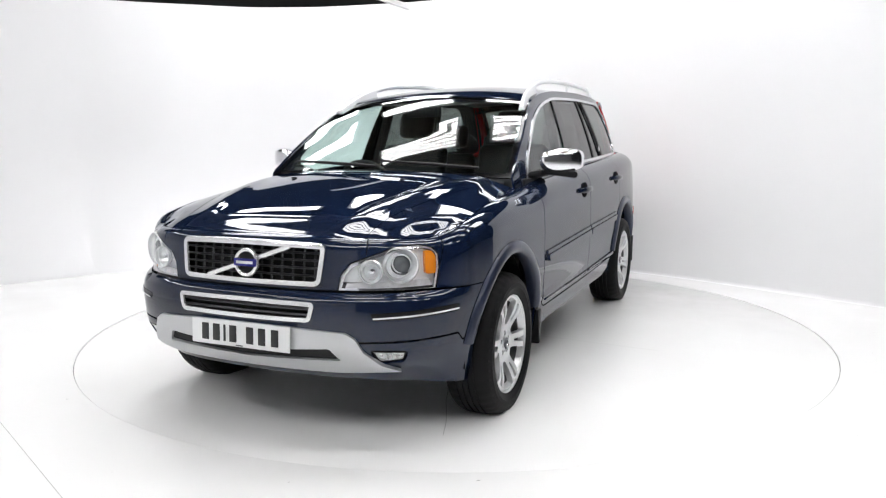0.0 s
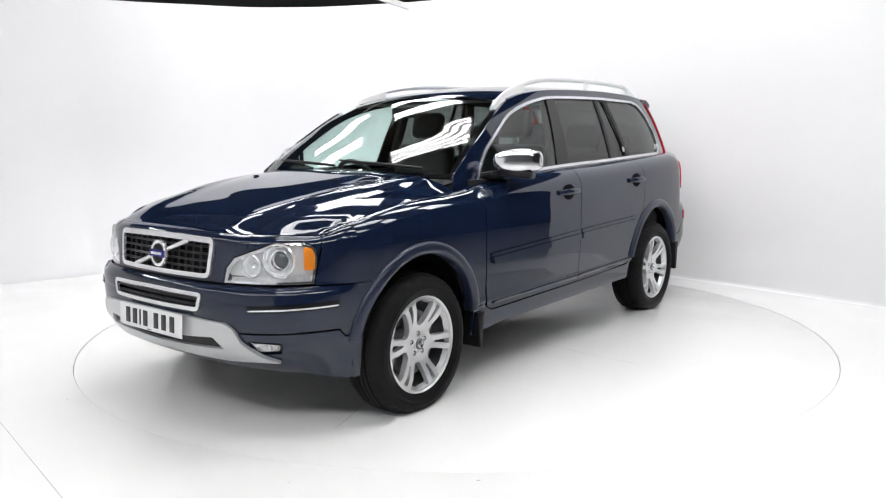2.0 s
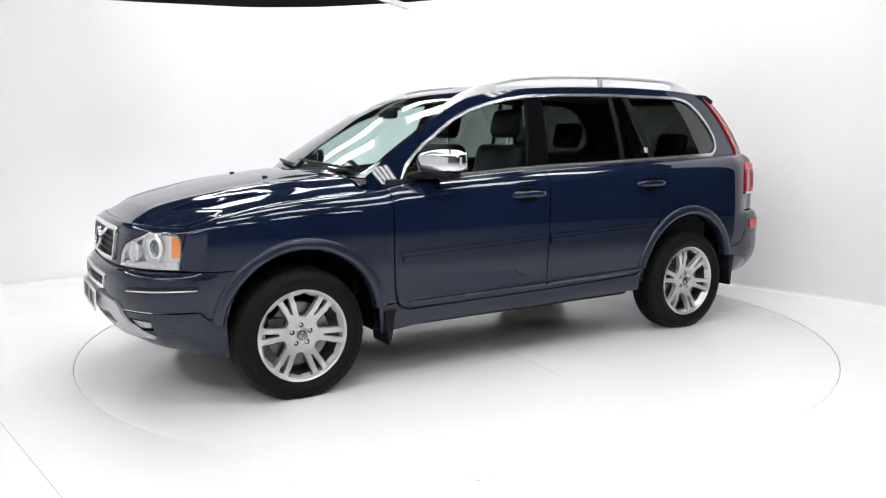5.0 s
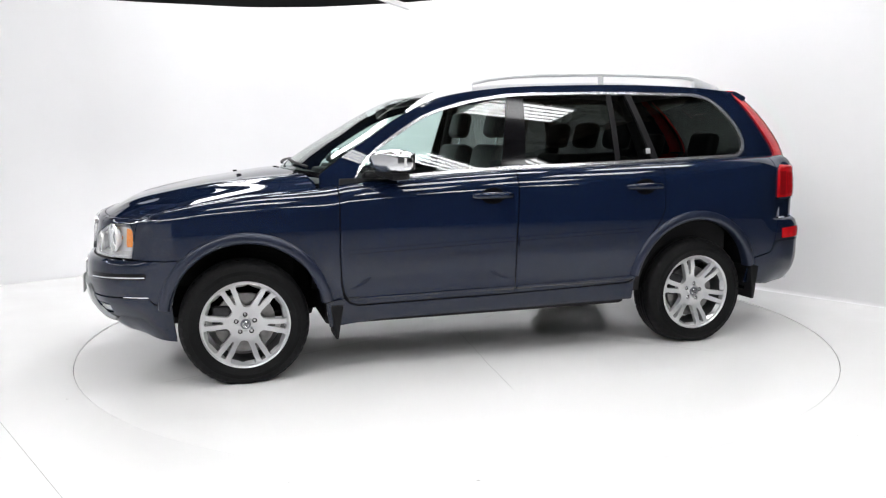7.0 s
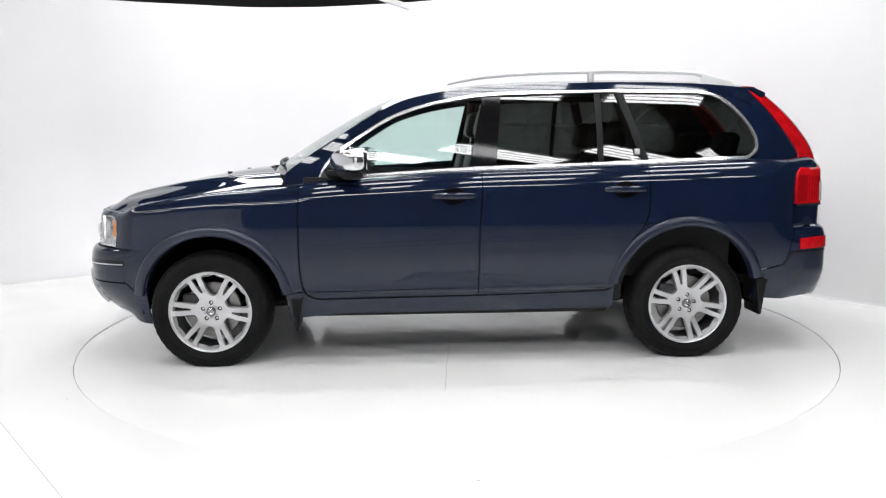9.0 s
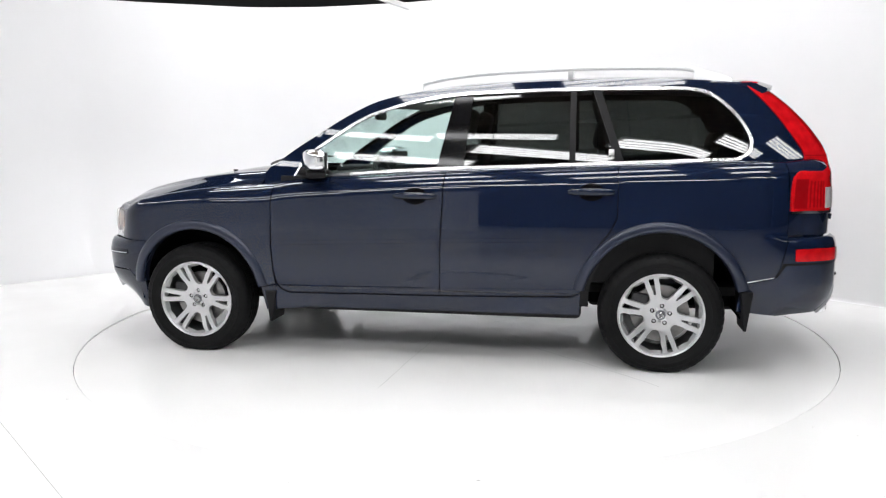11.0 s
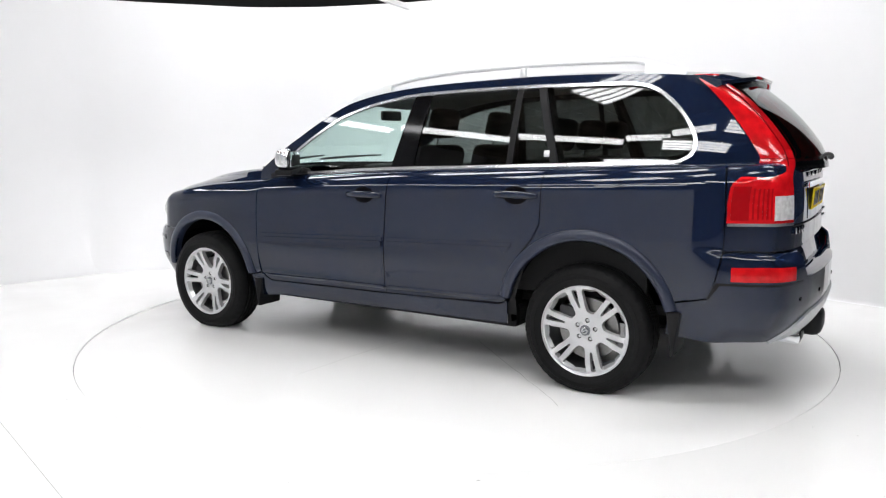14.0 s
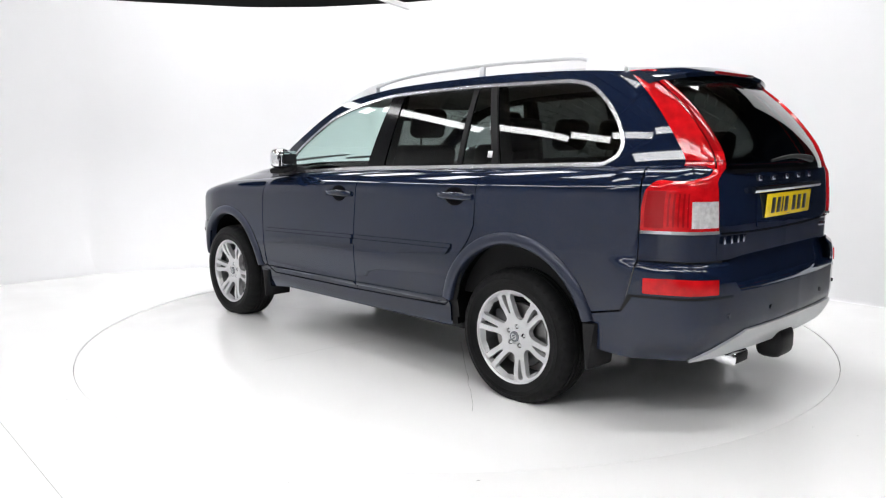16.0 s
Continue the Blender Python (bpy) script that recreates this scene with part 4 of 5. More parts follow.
# skid plate, number plate
SK = across([(-0.49, 0.535), (-0.25, 0.548), (0, 0.55), (0.25, 0.548), (0.49, 0.535), (0.53, 0.51), (0.56, 0.455), (0.63, 0.395), (0.71, 0.36), (0.6, 0.362), (0.45, 0.355), (0, 0.35), (-0.45, 0.355), (-0.6, 0.362), (-0.71, 0.36), (-0.63, 0.395), (-0.56, 0.455), (-0.53, 0.51)])
SLIT = rounded(across([(-0.42, 0.468), (-0.2, 0.452), (0, 0.450), (0.2, 0.452), (0.42, 0.468), (0.465, 0.418), (0, 0.400), (-0.465, 0.418)]), 0.012)
skid = sheet("front_skid_plate", SK, [SLIT], shell, SKID, car, "matt silver front skid plate", out=0.016, fold=0.02, step=0.03)
sheet("skid_slot", SLIT, [], shell, BLACK, car, out=0.003, fold=0, step=0.04)


def number_plate(at, tilt, back, mat, label):
    q = part("number_plate", box(0.006, 0.522, 0.112, 0.004), mat, car, label)
    q.matrix_basis = pose(at[0] + OX, at[1] + OY, at[2], 0, tilt, 180 if back else 0)
    for k, y in enumerate((-0.185, -0.125, -0.080, -0.035, 0.055, 0.118, 0.185)):
        ch = part("character_bar", box(0.003, 0.012 if k == 2 else 0.038, 0.074, 0.002), INK, q)
        ch.matrix_basis = pose(0.0035, y, 0.0)
    m = part("maker_bar", box(0.002, 0.035, 0.004), INK, q)
    m.matrix_basis = pose(0.0035, 0, -0.049)


number_plate((0.893, 0, 0.497), -3, False, PLATEWHITE, "white front number plate")

# fog lamps, chrome strips, headlamps
FOGGLASS = material("fog_lamp_glass", (0.55, 0.56, 0.57), 0.12, 0.7, 1.0, bump=1.0, bump_scale=90, vary=0.4, vary_scale=60)
both("fog_surround", inset(FOG, -0.006), [], shell, BLACK, out=-0.03, fold=-0.028, step=0.03)
FOGLENS = inset(FOG, 0.011)
both("fog_lamp", FOGLENS, [], shell, FOGGLASS, "clear fog lamp with silver reflector", out=-0.006, fold=0.02, step=0.012)
STRIPE = rounded([(uy(0.59), 0.617), (uy(0.68), 0.622), (ux(0.60), 0.628), (ux(0.50), 0.63), (ux(0.50), 0.598), (ux(0.60), 0.596), (uy(0.68), 0.590), (uy(0.60), 0.588)], 0.008)
both("bumper_groove", STRIPE, [], shell, GLOSSBLACK, out=0.002, fold=0.004, step=0.03)
LINE = [(uy(0.60), 0.600), (uy(0.68), 0.605), (ux(0.60), 0.610), (ux(0.505), 0.613), (ux(0.505), 0.607), (ux(0.60), 0.603), (uy(0.68), 0.598), (uy(0.60), 0.594)]
both("bumper_chrome", LINE, [], shell, CHROME, "thin chrome bumper strip", out=0.006, fold=0.006, step=0.03)
REFLECT = material("lamp_reflector", (0.94, 0.945, 0.95), 0.16, 0.55)
LAMPGREY = material("lamp_bezel_grey", (0.88, 0.885, 0.89), 0.28, 0.1, 0.4)
for side in (1, -1):
    lamp = sheet("headlamp_housing", inset(LAMP, 0.004), [], shell, LAMPGREY, car, "headlamp with silver bezel and projector", out=-0.036, fold=-0.034, step=0.03, side=side)
    sheet("headlamp_lens", inset(LAMP, 0.003), [], shell, CLEAR, lamp, out=0.001, fold=0.0, step=0.03, side=side)
    sheet("lamp_chrome_rim", inset(LAMP, 0.005), [inset(LAMP, 0.017)], shell, CHROME, lamp, "bright chrome rim inside the lens", out=-0.014, fold=0.014, step=0.02, side=side)
    for f, z, r in ((0.66, 0.808, 0.074), (0.34, 0.782, 0.050)):
        u = uy(0.445) + f * (ux(0.58) - uy(0.445))
        p = shell(np.array([u]), np.array([z]))[0]
        _, _, nx, ny, _ = plan(np.array([u]))
        way = Vector((nx[0] * 0.75 + 0.4, ny[0] * 0.55 * side, 0.0)).normalized()
        at = Vector((p[0] + OX, p[1] * side + OY, z)) - Vector((nx[0], ny[0] * side, 0)) * 0.046
        m = Matrix.Translation(at) @ way.to_track_quat("Z", "Y").to_matrix().to_4x4()
        part("lamp_bowl", lathe([(r, 0.050), (r * 1.06, 0.046), (r * 1.04, 0.036), (r * 0.92, 0.034), (r * 0.72, 0.012), (r * 0.5, 0.006)], m, 40), REFLECT, lamp)
        if r > 0.06:
            part("projector_ring", lathe([(r * 0.5, 0.0), (r * 0.52, 0.028), (r * 0.60, 0.030), (r * 0.62, 0.006)], m, 40), CHROME, lamp)
            part("projector_lens", lathe([(0.0005, 0.034), (r * 0.25, 0.031), (r * 0.44, 0.022), (r * 0.52, 0.012)], m, 32), material("projector_glass", (0.10, 0.11, 0.12), 0.03, 0.0, 1.0), lamp)
        else:
            part("bulb_cap", lathe([(0.0005, 0.034), (r * 0.22, 0.030), (r * 0.30, 0.006)], m, 24), CHROME, lamp)
    AMB = rounded([(ux(0.628), 0.866), (ux(0.598), 0.862), (ux(0.584), 0.835), (ux(0.587), 0.765), (ux(0.628), 0.765)], 0.012)
    sheet("side_indicator", AMB, [], shell, AMBER, lamp, "amber side indicator", out=-0.008, fold=0.03, step=0.02, side=side)
    LOW = [(uy(0.47), 0.708), (ux(0.605), 0.708), (ux(0.608), 0.742), (uy(0.68), 0.738), (uy(0.48), 0.732)]
    sheet("lower_lamp_strip", LOW, [], shell, WHITELENS, lamp, out=-0.02, fold=0.02, step=0.015, side=side)

# mirrors
for s in (1, -1):
    mir = new("door_mirror")
    mir.parent = car
    mir.matrix_basis = pose(-0.825 + OX, s * 0.950 + OY, 1.208)
    bm = bmesh.new()
    bmesh.ops.create_uvsphere(bm, u_segments=32, v_segments=20, radius=1)
    for v in bm.verts:
        x, y, z = v.co
        e = 0.62
        v.co = Vector((math.copysign(abs(x) ** e, x) * (0.075 if x > 0 else 0.065), math.copysign(abs(y) ** e, y) * 0.110, math.copysign(abs(z) ** e, z) * 0.067))
        v.co.x -= 0.55 * v.co.y * s
        v.co.z *= 1 - 0.35 * max(0, -v.co.y * s) / 0.110 * (0.8 if v.co.z > 0 else 0.2)
    part("mirror_cap", bm, CAP, mir, "polished chrome mirror cap")
    part("mirror_base", join(box(0.12, 0.20, 0.042, 0.018, at=(-0.005, s * -0.015, -0.072), turn=(s * -8, 0, s * 20)), box(0.20, 0.10, 0.042, 0.018, at=(0.04, s * -0.13, -0.080), turn=(s * 10, 0, 0))), BLACK, mir)
    part("mirror_bezel", box(0.05, 0.196, 0.106, 0.022, at=(-0.052, 0, -0.004), turn=(0, 0, s * 24), segments=3), BLACK, mir)
    part("mirror_glass", box(0.006, 0.176, 0.094, 0.003, at=(-0.076, 0, 0), turn=(0, 0, s * 24)), CHROME, mir)
    part("mirror_indicator", box(0.055, 0.014, 0.058, 0.006, at=(-0.070, s * 0.101, -0.005), turn=(0, 0, s * 8)), WHITELENS, mir)

# roof rails
for s in (1, -1):
    xs = np.linspace(-1.06, -3.22, 28)
    lift = smooth_table([-1.04, -1.30, -1.60, -2.0, -2.6, -2.97, -3.1, -3.24], [0.0, 0.026, 0.051, 0.058, 0.057, 0.056, 0.030, 0.0])
    pts, rad = [], []
    for x in xs:
        z0 = float(ROOFLINE(x))
        y0 = float(glass_y(x, z0))
        pts.append((x + OX, s * (y0 - 0.045) + OY, z0 + 0.012 + float(lift(x))))
        rad.append(0.015)
    rail = part("roof_rail", tube_along(pts, rad, 10, 0.8), SATIN, car, "satin aluminium roof rail")
    for xa, xb in ((-1.02, -1.42), (-3.24, -3.03)):
        foot = []
        n = 8
        bm = bmesh.new()
        rows = []
        for x in np.linspace(xa, xb, n):
            z0 = float(ROOFLINE(x))
            y0 = s * (float(glass_y(x, z0)) - 0.045)
            zt = z0 + 0.012 + float(lift(x))
            rows.append([bm.verts.new((x + OX, y0 + OY + d * s, z)) for d, z in ((-0.022, z0 - 0.005), (-0.012, zt + 0.010), (0.010, zt + 0.010), (0.026, z0 - 0.012))])
        for a, b in zip(rows, rows[1:]):
            for k in range(4):
                bm.faces.new((a[k], a[(k + 1) % 4], b[(k + 1) % 4], b[k]))
        bm.faces.new(rows[0])
        bm.faces.new(rows[-1])
        bmesh.ops.recalc_face_normals(bm, faces=bm.faces)
        part("rail_foot", bm, SATIN, rail)
    z0 = float(ROOFLINE(-2.32))
    part("rail_post", box(0.04, 0.018, 0.06, 0.006, at=(-2.32 + OX, s * (float(glass_y(-2.32, z0)) - 0.045) + OY, z0 + 0.03)), SATIN, rail)

# screen surround, wipers, scuttle
SC_OUT = [(v, screen_edge(v)) for v in np.linspace(0.0, 1.0, 14)]
SC_OUT = SC_OUT + [(v, -y) for v, y in SC_OUT[::-1]]
sheet("screen_seal", SC_OUT, [inset(SCREEN, 0.012)], screen, GLOSSBLACK, car, out=-0.004, fold=0.01, step=0.06)


def scuttle(x, y):
    p = lid(x, y)
    p[:, 2] -= 0.018
    return p


SC2 = [(-0.25, 0.0), (-0.27, 0.25), (-0.34, 0.5), (-0.42, 0.71), (-0.56, 0.70), (-0.50, 0.5), (-0.44, 0.25), (-0.42, 0.0)]
SC2 = SC2 + [(x, -y) for x, y in SC2[-2:0:-1]]
sheet("scuttle", [(x + 0.02, y) for x, y in SC2], [], scuttle, BLACK, car, step=0.05)
for y0, y1, x0, x1, h in ((0.60, 0.02, -0.40, -0.265, 0.014), (0.02, -0.60, -0.255, -0.40, 0.014)):
    pts = []
    for t in np.linspace(0, 1, 8):
        y = y0 + (y1 - y0) * t
        v = 0.055 + 0.05 * t
        p = screen(np.array([v]), np.array([y]))[0]
        pts.append((p[0] + OX + 0.012, y + OY, p[2] + 0.014))
    part("wiper", tube_along(pts, [0.006, 0.009, 0.009, 0.009, 0.009, 0.008, 0.007, 0.005], 8, 1.3), BLACK, car)
for s in (1, -1):
    p = lid(np.array([-0.02]), np.array([0.33 * s]))[0]
    part("washer_jet", box(0.03, 0.022, 0.01, 0.004, at=(p[0] + OX, p[1] + OY, p[2] + 0.004)), BLACK, car)

# tail lamps: tall columns up the rear pillars
LAMP_SIDE_X = smooth_table([0.915, 1.0, 1.10, 1.16, 1.22, 1.30, 1.40, 1.50, 1.60, 1.65], [-3.535, -3.535, -3.548, -3.605, -3.632, -3.590, -3.52, -3.44, -3.34, -3.285])
LAMP_IN_Y = smooth_table([0.915, 1.10, 1.20, 1.30, 1.40, 1.50, 1.60, 1.65], [0.662, 0.667, 0.68, 0.672, 0.655, 0.635, 0.61, 0.595])


def lamp_ring(z):
    """Points round the rear corner at height z, from the flank to the tailgate."""
    xs, yi = float(LAMP_SIDE_X(z)), float(LAMP_IN_Y(z))
    k = ease((z - 1.13) / 0.075)
    lo = []
    ua, ub = ux(xs), ur(yi)
    for t in np.linspace(0, 1, 9):
        u = ua + (ub - ua) * t
        xt0 = plan(np.array([u]))[0][0]
        top, r = float(TOP(xt0)), float(TURN(xt0))
        q = min(max((z - (top - r)) / r, 0.0), 0.97)
        lo.append(shell(np.array([u]), np.array([z if q == 0 else top - r + r * math.asin(q)]))[0])
    lo = np.array(lo)
    lo[:, 2] = z
    xt = float(TAIL_X(max(z, 1.15)))
    ye = float(glass_y(xt, z))
    a = np.array([xs, float(glass_y(xs, z)), z])
    b = np.array([xt - 0.012, ye - 0.01, z])
    q = min(yi, ye - 0.05)
    c = np.array([xt - 0.11 * (1 - (q / ye) ** 2), q, z])
    hi = np.array([(1 - t) ** 2 * a + 2 * t * (1 - t) * b + t * t * c for t in np.linspace(0, 1, 9)])
    return lo * (1 - k) + hi * k


def lamp_piece(name, z0, z1, t0, t1, mat, label, out, parent, side, n=20):
    rows = []
    for z in np.linspace(z0, z1, n):
        r = lamp_ring(z)
        pts = np.array([[np.interp(t * 8, range(9), r[:, k]) for k in range(3)] for t in np.linspace(t0, t1, 8)])
        tang = np.gradient(pts, axis=0)
        nn = np.cross(tang, [0, 0, 1.0])
        nn /= np.linalg.norm(nn, axis=1)[:, None]
        if nn[0][1] < 0 and nn[-1][0] > 0:
            nn = -nn
        front = pts + nn * out
        rows.append(np.vstack([pts - nn * 0.012, ])[:1].tolist() + front.tolist() + (pts - nn * 0.012)[-1:].tolist())
    v = np.array(rows)
    k = v.shape[1]
    verts = v.reshape(-1, 3) * [1, side, 1] + [OX, OY, 0]
    faces = []
    for i in range(n - 1):
        for j in range(k - 1):
            f = (i * k + j, i * k + j + 1, (i + 1) * k + j + 1, (i + 1) * k + j)
            faces.append(f if side > 0 else f[::-1])
    faces.append(tuple(range(k)))
    faces.append(tuple(range((n - 1) * k, n * k)))
    bm = bmesh.new()
    me = bpy.data.meshes.new("tmp")
    me.from_pydata([tuple(q) for q in verts], [], faces)
    bm.from_mesh(me)
    bpy.data.meshes.remove(me)
    bmesh.ops.recalc_face_normals(bm, faces=bm.faces)
    return part(name, bm, mat, parent, label)


for side in (1, -1):
    tl = lamp_piece("tail_lamp", 0.925, 1.648, 0, 1, RED, "tall red tail lamp up the rear pillar", 0.012, car, side, 36)
    lamp_piece("reversing_lens", 0.94, 1.055, 0.60, 0.985, WHITELENS, "clear reversing lamp", 0.0155, tl, side, 8)
    lamp_piece("brake_lens", 0.94, 1.10, 0.04, 0.26, DEEPRED, "darker red brake lamp", 0.0145, tl, side, 8)
    for f in (0.30, 0.36, 0.42, 0.48, 0.54):
        lamp_piece("lamp_rib", 0.945, 1.09, f, f + 0.022, DEEPRED, "", 0.0138, tl, side, 6)
    lamp_piece("lamp_divider", 1.225, 1.230, 0.0, 1.0, DEEPRED, "", 0.0135, tl, side, 3)
    lamp_piece("upper_lens", 1.27, 1.62, 0.60, 0.95, DEEPRED, "ribbed darker red upper lens", 0.0140, tl, side, 12)
    lamp_piece("lamp_chrome", 0.912, 0.926, 0.0, 1.0, CHROME, "chrome strip under the tail lamp", 0.016, tl, side, 3)

# spoiler with high brake light
bm = bmesh.new()
rows = []
for y in np.linspace(-0.60, 0.60, 25):
    q = abs(y) / 0.60
    xe = -3.53 + 0.10 * q ** 3
    zr = float(roof(np.array([-3.30]), np.array([y]))[0][2])
    rows.append([bm.verts.new((x + OX, y + OY, z)) for x, z in ((-3.24, zr - 0.005), (-3.34, zr + 0.002), (-3.45 + 0.08 * q ** 3, zr - 0.008), (xe, zr - 0.035), (xe + 0.004, zr - 0.055), (xe + 0.05, zr - 0.072), (-3.40 + 0.05 * q, zr - 0.085))])
for a, b in zip(rows, rows[1:]):
    for k in range(len(a) - 1):
        bm.faces.new((a[k], a[k + 1], b[k + 1], b[k]))
bm.faces.new(rows[0])
bm.faces.new(rows[-1])
bmesh.ops.recalc_face_normals(bm, faces=bm.faces)
spoiler = part("roof_spoiler", bm, PAINT, car, "navy roof spoiler with brake light")
zr = float(roof(np.array([-3.30]), np.array([0.0]))[0][2])
part("high_brake_light", box(0.02, 0.40, 0.016, 0.004, at=(-3.528 + OX, OY, zr - 0.043), turn=(0, -12, 0)), DEEPRED, spoiler)

# tailgate fittings
def tail_at(y, z, out=0.0):
    p = shell(np.array([ur(y)]), np.array([z]))[0]
    return Vector((p[0] - out + OX, p[1] + OY, z))


RECESS = rounded([(ur(0.345), 1.075), (ur(-0.345), 1.075), (ur(-0.33), 0.915), (ur(0.33), 0.915)], 0.02)
sheet("plate_recess", RECESS, [], shell, PAINT, car, out=0.003, fold=0.003, step=0.05)
# flat black strip paints the dark line under the tailgate fold; panel stays smooth
GATE_LINE = [(ur(y), 0.915 - 0.012 * (1 - (y / 0.64) ** 2)) for y in np.linspace(0.64, -0.64, 17)]
sheet("tailgate_crease_shade", GATE_LINE + [(u, z - 0.007) for u, z in GATE_LINE[::-1]], [], shell, RECESS_BLACK, car, out=0.0045, fold=0.0, step=0.03)
pts = [tail_at(y, 1.092, 0.018) for y in np.linspace(-0.40, 0.40, 11)]
part("tailgate_chrome", tube_along(pts, 0.015, 10, 0.7), CHROME, car, "chrome strip over the rear plate")
number_plate((-3.832, 0, 1.012), 4, True, PLATEYELLOW, "yellow rear number plate")
for y in np.linspace(0.30, -0.30, 5):
    q = tail_at(y, 1.142, 0.004)
    part("badge_mark", box(0.008, 0.034, 0.026, 0.003, at=tuple(q)), CHROME, car)
for y, w in ((0.612, 0.060), (0.559, 0.055), (0.507, 0.052), (0.457, 0.052)):
    q = tail_at(y, 0.88, 0.004)
    part("badge_mark", box(0.006, w * 0.75, 0.034, 0.003, at=tuple(q), turn=(0, 0, 12)), CHROME, car)
for y, z in ((-0.50, 0.91), (-0.50, 0.87)):
    q = tail_at(y, z, 0.004)
    part("badge_mark", box(0.006, 0.07, 0.020, 0.003, at=tuple(q), turn=(0, 0, -10)), CHROME, car)
pts = []
for t in np.linspace(0, 1, 8):
    y = 0.28 - 0.42 * t
    p = hatch(np.array([1.222 + 0.018 * math.sin(math.pi * t)]), np.array([y]))[0]
    pts.append((p[0] - 0.018 + OX, y + OY, p[2]))
part("rear_wiper", tube_along(pts, [0.006, 0.008, 0.009, 0.010, 0.011, 0.013, 0.016, 0.018], 8), BLACK, car)
HATCH_OUT = [(z, float(glass_y(TAIL_X(z), z))) for z in np.linspace(1.17, 1.65, 12)]
HATCH_OUT = HATCH_OUT + [(z, -y) for z, y in HATCH_OUT[::-1]]
sheet("hatch_seal", HATCH_OUT, [rounded([(1.205, 0.655), (1.60, 0.57), (1.60, -0.57), (1.205, -0.655)], 0.03)], hatch, GLOSSBLACK, car, out=-0.002, fold=0.0, step=0.05)

# rear bumper fittings
REFL = rounded([(ux(-3.565), 0.718), (ux(-3.70), 0.722), (ur(0.688), 0.718), (ur(0.688), 0.652), (ux(-3.70), 0.652), (ux(-3.565), 0.650)], 0.006)
both("rear_reflector", REFL, [], shell, RED, "red bumper reflector", out=0.006, fold=0.008, step=0.03)
GROOVE = [(ux(-3.46), 0.560), (ux(-3.50), 0.640), (ur(0.60), 0.643), (ur(0.60), 0.632), (ux(-3.52), 0.628), (ux(-3.47), 0.556)]
both("bumper_groove", GROOVE, [], shell, GLOSSBLACK, out=0.0015, fold=0.0, step=0.03)
RSK = [(ur(0.78), 0.345), (ur(0.62), 0.43), (ur(0.5), 0.475), (ur(0), 0.485), (ur(-0.5), 0.475), (ur(-0.62), 0.43), (ur(-0.78), 0.345), (ur(-0.5), 0.375), (ur(0), 0.385), (ur(0.5), 0.375)]
sheet("rear_skid_plate", RSK, [], shell, SKID, car, "matt silver rear skid plate", out=0.012, fold=0.02, step=0.03)
step_pts = [(ur(y), 0) for y in np.linspace(0.59, -0.59, 21)]
bm = bmesh.new()
rows = []
for u, _ in step_pts:
    a = shell(np.array([u]), np.array([0.655]))[0]
    b = shell(np.array([u]), np.array([0.81]))[0]
    rows.append([bm.verts.new((q[0] + OX, q[1] + OY, q[2])) for q in ((a[0] + 0.012, a[1], 0.60), (a[0], a[1], 0.655), (a[0] + 0.03, a[1], 0.672), (b[0] - 0.004, b[1], 0.676), (b[0] + 0.03, b[1], 0.82))])
for a, b in zip(rows, rows[1:]):
    for k in range(len(a) - 1):
        bm.faces.new((a[k], a[k + 1], b[k + 1], b[k]))
bmesh.ops.recalc_face_normals(bm, faces=bm.faces)
part("load_step", bm, PAINT, car)
for y in (0.62, 0.30, -0.30, -0.62):
    q = tail_at(y, 0.55, 0.0)
    part("parking_sensor", lathe([(0.0005, 0.004), (0.010, 0.004), (0.012, -0.002)], Matrix.Translation(q) @ pose(0, 0, 0, 0, -90, 0), 16), GLOSSBLACK, car)
for s in (1,):
    q = tail_at(s * 0.47, 0.33, -0.04)
    pipe = part("exhaust_tip", join(box(0.20, 0.145, 0.066, 0.022, at=(q[0] + 0.01, q[1], 0.335), turn=(0, -4, 0), segments=3)), CHROME, car, "chrome oblong exhaust tip")
    part("exhaust_bore", box(0.02, 0.122, 0.046, 0.014, at=(q[0] - 0.0815, q[1], 0.3285), turn=(0, -4, 0)), BLACK, pipe)
q = tail_at(0.0, 0.33, 0.0)
part("tow_ball_cover", join(box(0.13, 0.20, 0.15, 0.045, at=(q[0] - 0.02, OY + 0.10, 0.345), segments=3), box(0.16, 0.06, 0.05, 0.015, at=(q[0] + 0.08, OY, 0.33))), BLACK, car, "black tow bar cover")
for s in (1, -1):
    p = upper(np.array([-2.565]), np.array([1.245]))[0]
    part("pillar_badge", box(0.032, 0.004, 0.036, 0.003, at=(p[0] + OX, s * (p[1] + 0.004) + OY, 1.248), turn=(s * 14, 0, 0)), WHITELENS, car)


# cabin
def seat(x, y, w=0.50, back=0.66, tilt=-14, head=True):
    st = new("seat")
    st.parent = car
    st.matrix_basis = pose(x + OX, y + OY, 0.62)
    part("cushion", box(0.52, w, 0.16, 0.06, at=(0.05, 0, 0.02), turn=(0, -6, 0), segments=3), LEATHER, st)
    part("backrest", box(0.13, w, back, 0.055, at=(-0.27, 0, back / 2 + 0.02), turn=(0, tilt, 0), segments=3), LEATHER, st)
    if head:
        part("headrest", box(0.10, 0.27, 0.19, 0.045, at=(-0.37, 0, back + 0.15), turn=(0, tilt, 0), segments=3), LEATHER, st)
        part("headrest_post", tube_along([(-0.34, 0.05, back - 0.02), (-0.36, 0.05, back + 0.10)], 0.007, 6), CHROME, st)
    return st


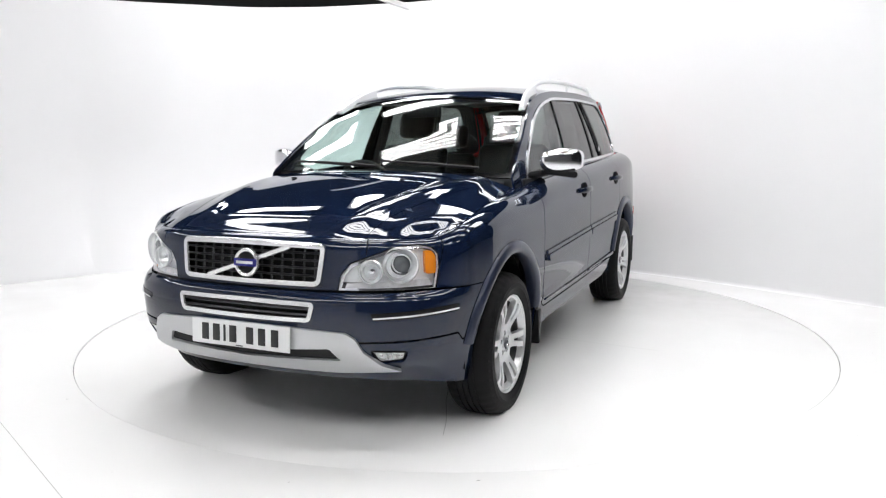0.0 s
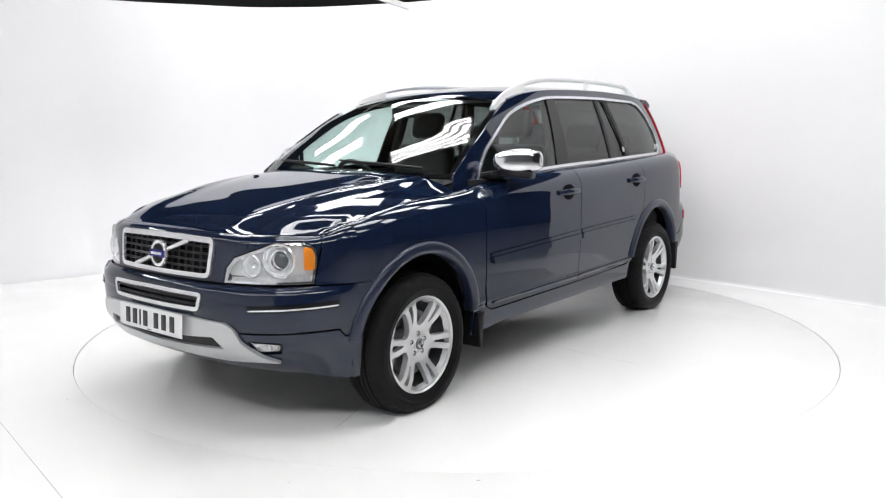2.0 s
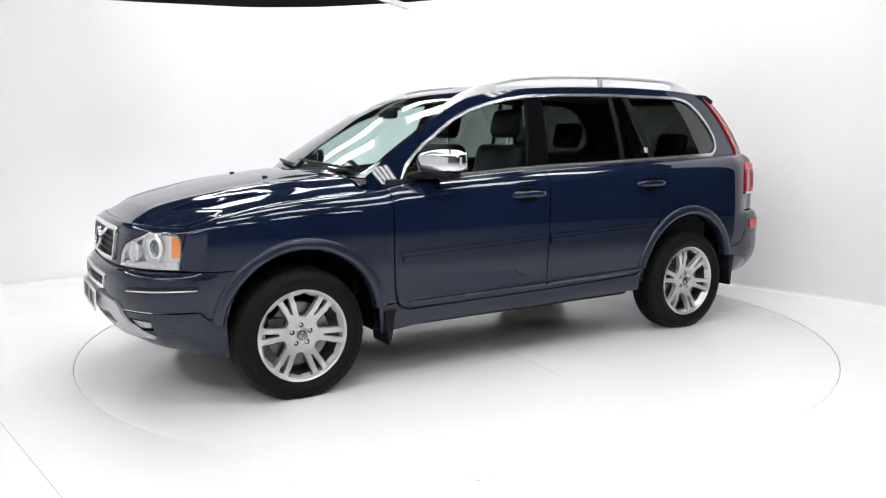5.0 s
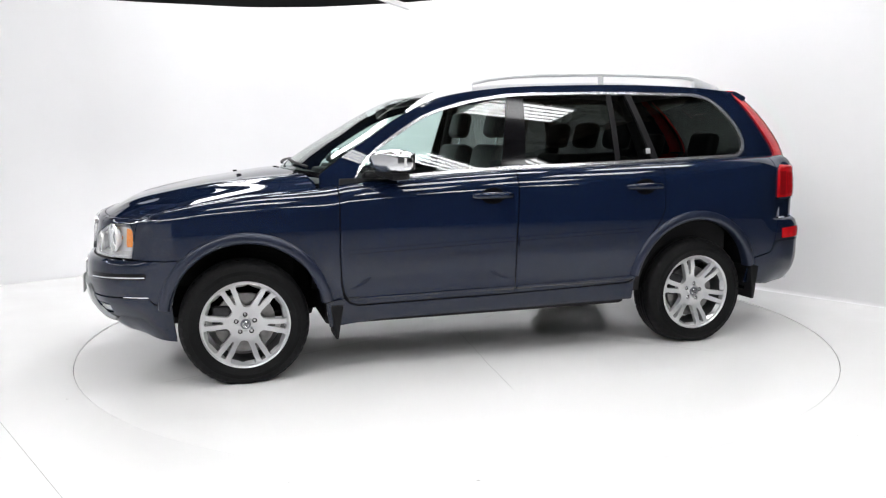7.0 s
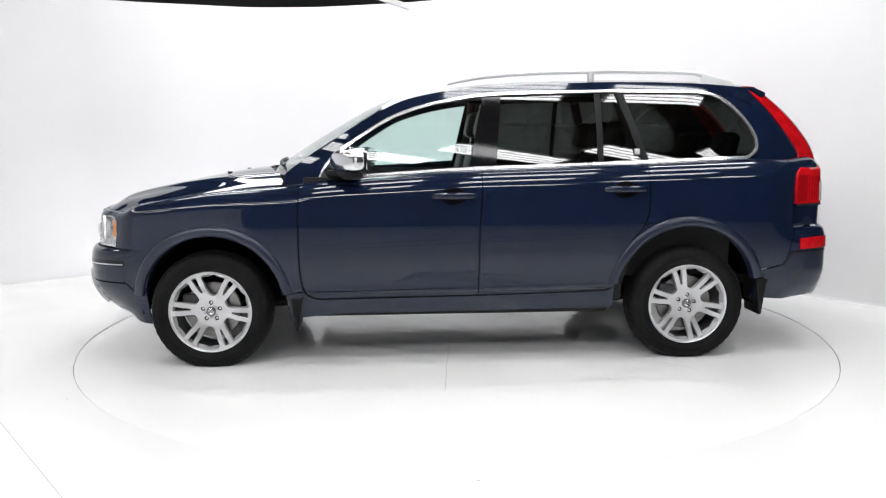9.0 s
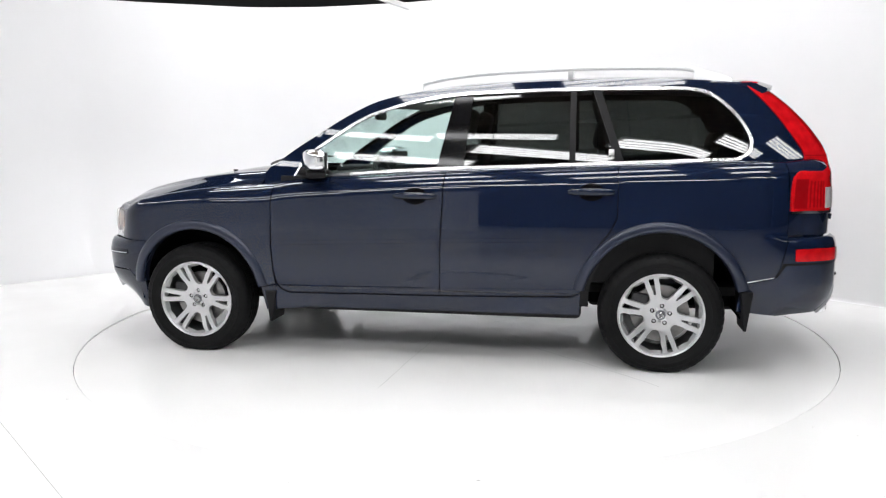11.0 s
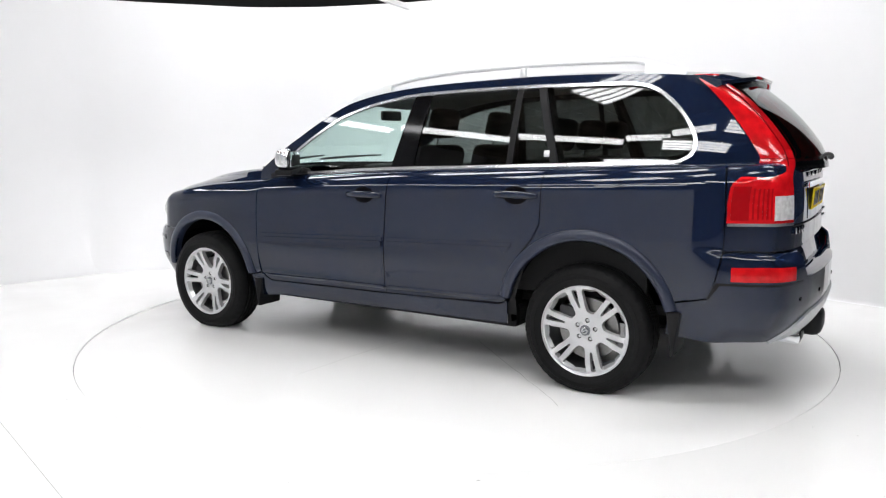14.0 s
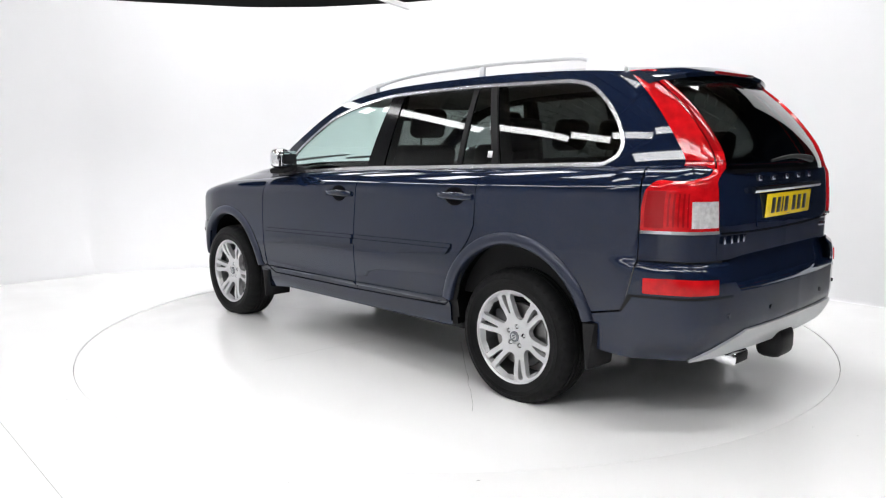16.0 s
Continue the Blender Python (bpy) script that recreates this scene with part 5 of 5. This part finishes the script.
for y in (0.38, -0.38):
    seat(-1.30, y)
for y in (0.46, 0.0, -0.46):
    seat(-2.15, y, 0.44, 0.58)
for y in (0.34, -0.34):
    seat(-2.92, y, 0.46, 0.50)
part("cabin_floor", box(2.9, 1.44, 0.05, at=(-1.9 + OX, OY, 0.44)), CABIN, car, smooth=False)
part("dashboard", join(box(0.50, 1.36, 0.20, 0.06, at=(-0.62 + OX, OY, 1.00), turn=(0, 4, 0), segments=3), box(0.30, 1.34, 0.40, 0.05, at=(-0.60 + OX, OY, 0.78)), box(0.22, 0.36, 0.06, 0.025, at=(-0.68 + OX, -0.38 + OY, 1.11))), CABIN, car)
part("centre_console", box(0.9, 0.24, 0.30, 0.04, at=(-1.1 + OX, OY, 0.62)), CABIN, car)
wh = part("steering_wheel", tube_along([(0.19 * math.cos(a), 0.19 * math.sin(a), 0) for a in np.linspace(0, 2 * math.pi, 33)], 0.016, 8), LEATHER, car)
wh.matrix_basis = pose(-0.93 + OX, -0.38 + OY, 1.02, 0, -62, 0)
hub = part("wheel_boss", join(box(0.12, 0.14, 0.05, 0.02), box(0.03, 0.36, 0.02, 0.008), box(0.19, 0.04, 0.02, 0.008, at=(-0.09, 0, 0))), LEATHER, wh)
for s in (1, -1):
    part("door_card", box(2.6, 0.03, 0.62, 0.01, at=(-1.85 + OX, s * 0.80 + OY, 0.80)), CABIN, car)
    part("inner_pillar", tube_along([(-1.62 + OX, s * 0.72 + OY, 1.10), (-1.69 + OX, s * 0.60 + OY, 1.60)], 0.035, 8), CABIN, car)
    part("inner_pillar", tube_along([(-2.62 + OX, s * 0.70 + OY, 1.12), (-2.48 + OX, s * 0.58 + OY, 1.60)], 0.035, 8), CABIN, car)
RL = [(x, y * 0.96) for x, y in ROOF]


def lining(x, y):
    p = roof(x, y)
    p[:, 2] -= 0.03
    return p


sheet("headlining", RL, [], lining, HEADLINE, car, fold=0, step=0.1)
part("inner_mirror", box(0.03, 0.24, 0.07, 0.015, at=(-0.98 + OX, OY, 1.50)), BLACK, car)
part("bulkhead", box(0.05, 1.36, 0.60, at=(-0.42 + OX, OY, 0.76)), BLACK, car, smooth=False)
part("boot_floor", box(0.7, 1.3, 0.05, at=(-3.35 + OX, OY, 0.72)), CABIN, car, smooth=False)
part("engine_shroud", box(1.0, 1.0, 0.36, 0.05, at=(0.14 + OX, OY, 0.62)), BLACK, car, smooth=False)


# specks and a saw-cut joint on the fixed floor
rnd = random.Random(9)
bm = bmesh.new()
for k in range(70):
    a, r = rnd.uniform(math.pi, 2 * math.pi), rnd.uniform(2.52, 4.2)
    c = Vector((r * math.cos(a), r * math.sin(a), 0.0012))
    w = rnd.uniform(0.003, 0.009)
    t = rnd.uniform(0, 6)
    bm.faces.new([bm.verts.new(c + Vector((math.cos(t + q) * w * rnd.uniform(0.5, 1.4), math.sin(t + q) * w * rnd.uniform(0.4, 1), 0))) for q in (0, 1.3, 2.6, 3.9, 5.2)])
tagged(part("floor_specks", bm, SCUFF, smooth=False), "small grey paint chips on the white floor", "paint chips", kind="stuff")
bm = bmesh.new()
j0, j1 = Vector((-2.30, -1.80, 0.0012)), Vector((-1.0, -3.25, 0.0012))
d = (j1 - j0).normalized().cross(Vector((0, 0, 1))) * 0.0016
bm.faces.new([bm.verts.new(v) for v in (j0 + d, j0 - d, j1 - d, j1 + d)])
tagged(part("floor_joint", bm, SCUFF, smooth=False), "fine grey joint line in the white floor", "floor joint", kind="structure")

# scratches and joints on the turntable
rnd = random.Random(4)
for r0, a0, r1, a1, w in ((0.3, 20, 2.1, 22, 0.004), (0.5, 140, 1.8, 138, 0.004), (0.9, 250, 1.9, 243, 0.003), (0.4, 300, 1.2, 290, 0.003), (0.2, 80, 1.5, 84, 0.003), (0.3, 200, 0.9, 214, 0.005)):
    p = [Vector((r0 * math.cos(radians(a0)), r0 * math.sin(radians(a0)), 0.0012)), Vector((r1 * math.cos(radians(a1)), r1 * math.sin(radians(a1)), 0.0012))]
    pts = []
    for k in range(13):
        q = p[0].lerp(p[1], k / 12)
        pts.append(q + Vector((rnd.uniform(-1, 1), rnd.uniform(-1, 1), 0)) * 0.006)
    bm = bmesh.new()
    d = (p[1] - p[0]).normalized().cross(Vector((0, 0, 1)))
    row = [(bm.verts.new(q + d * w * rnd.uniform(0.2, 0.6)), bm.verts.new(q - d * w * rnd.uniform(0.2, 0.6))) for q in pts]
    for a, b in zip(row, row[1:]):
        bm.faces.new((a[0], a[1], b[1], b[0]))
    part("crack", bm, SCUFF, table, "fine grey crack in the paint", smooth=False)


def motions():
    rows = [(t, pose(0, 0, 0, 0, 0, -113.217 - 6.982 * t)) for t in (0, 2, 4, 6, 8, 10, 12, 14, 16)]
    walk(car, rows)
    walk(table, rows)


# panes let the light into the cabin and the lamps
for ob in scene.objects:
    if ob.type == "MESH" and ob.data.materials and ob.data.materials[0] in (GLASS, PRIVACY, CLEAR):
        ob.visible_shadow = False

motions()
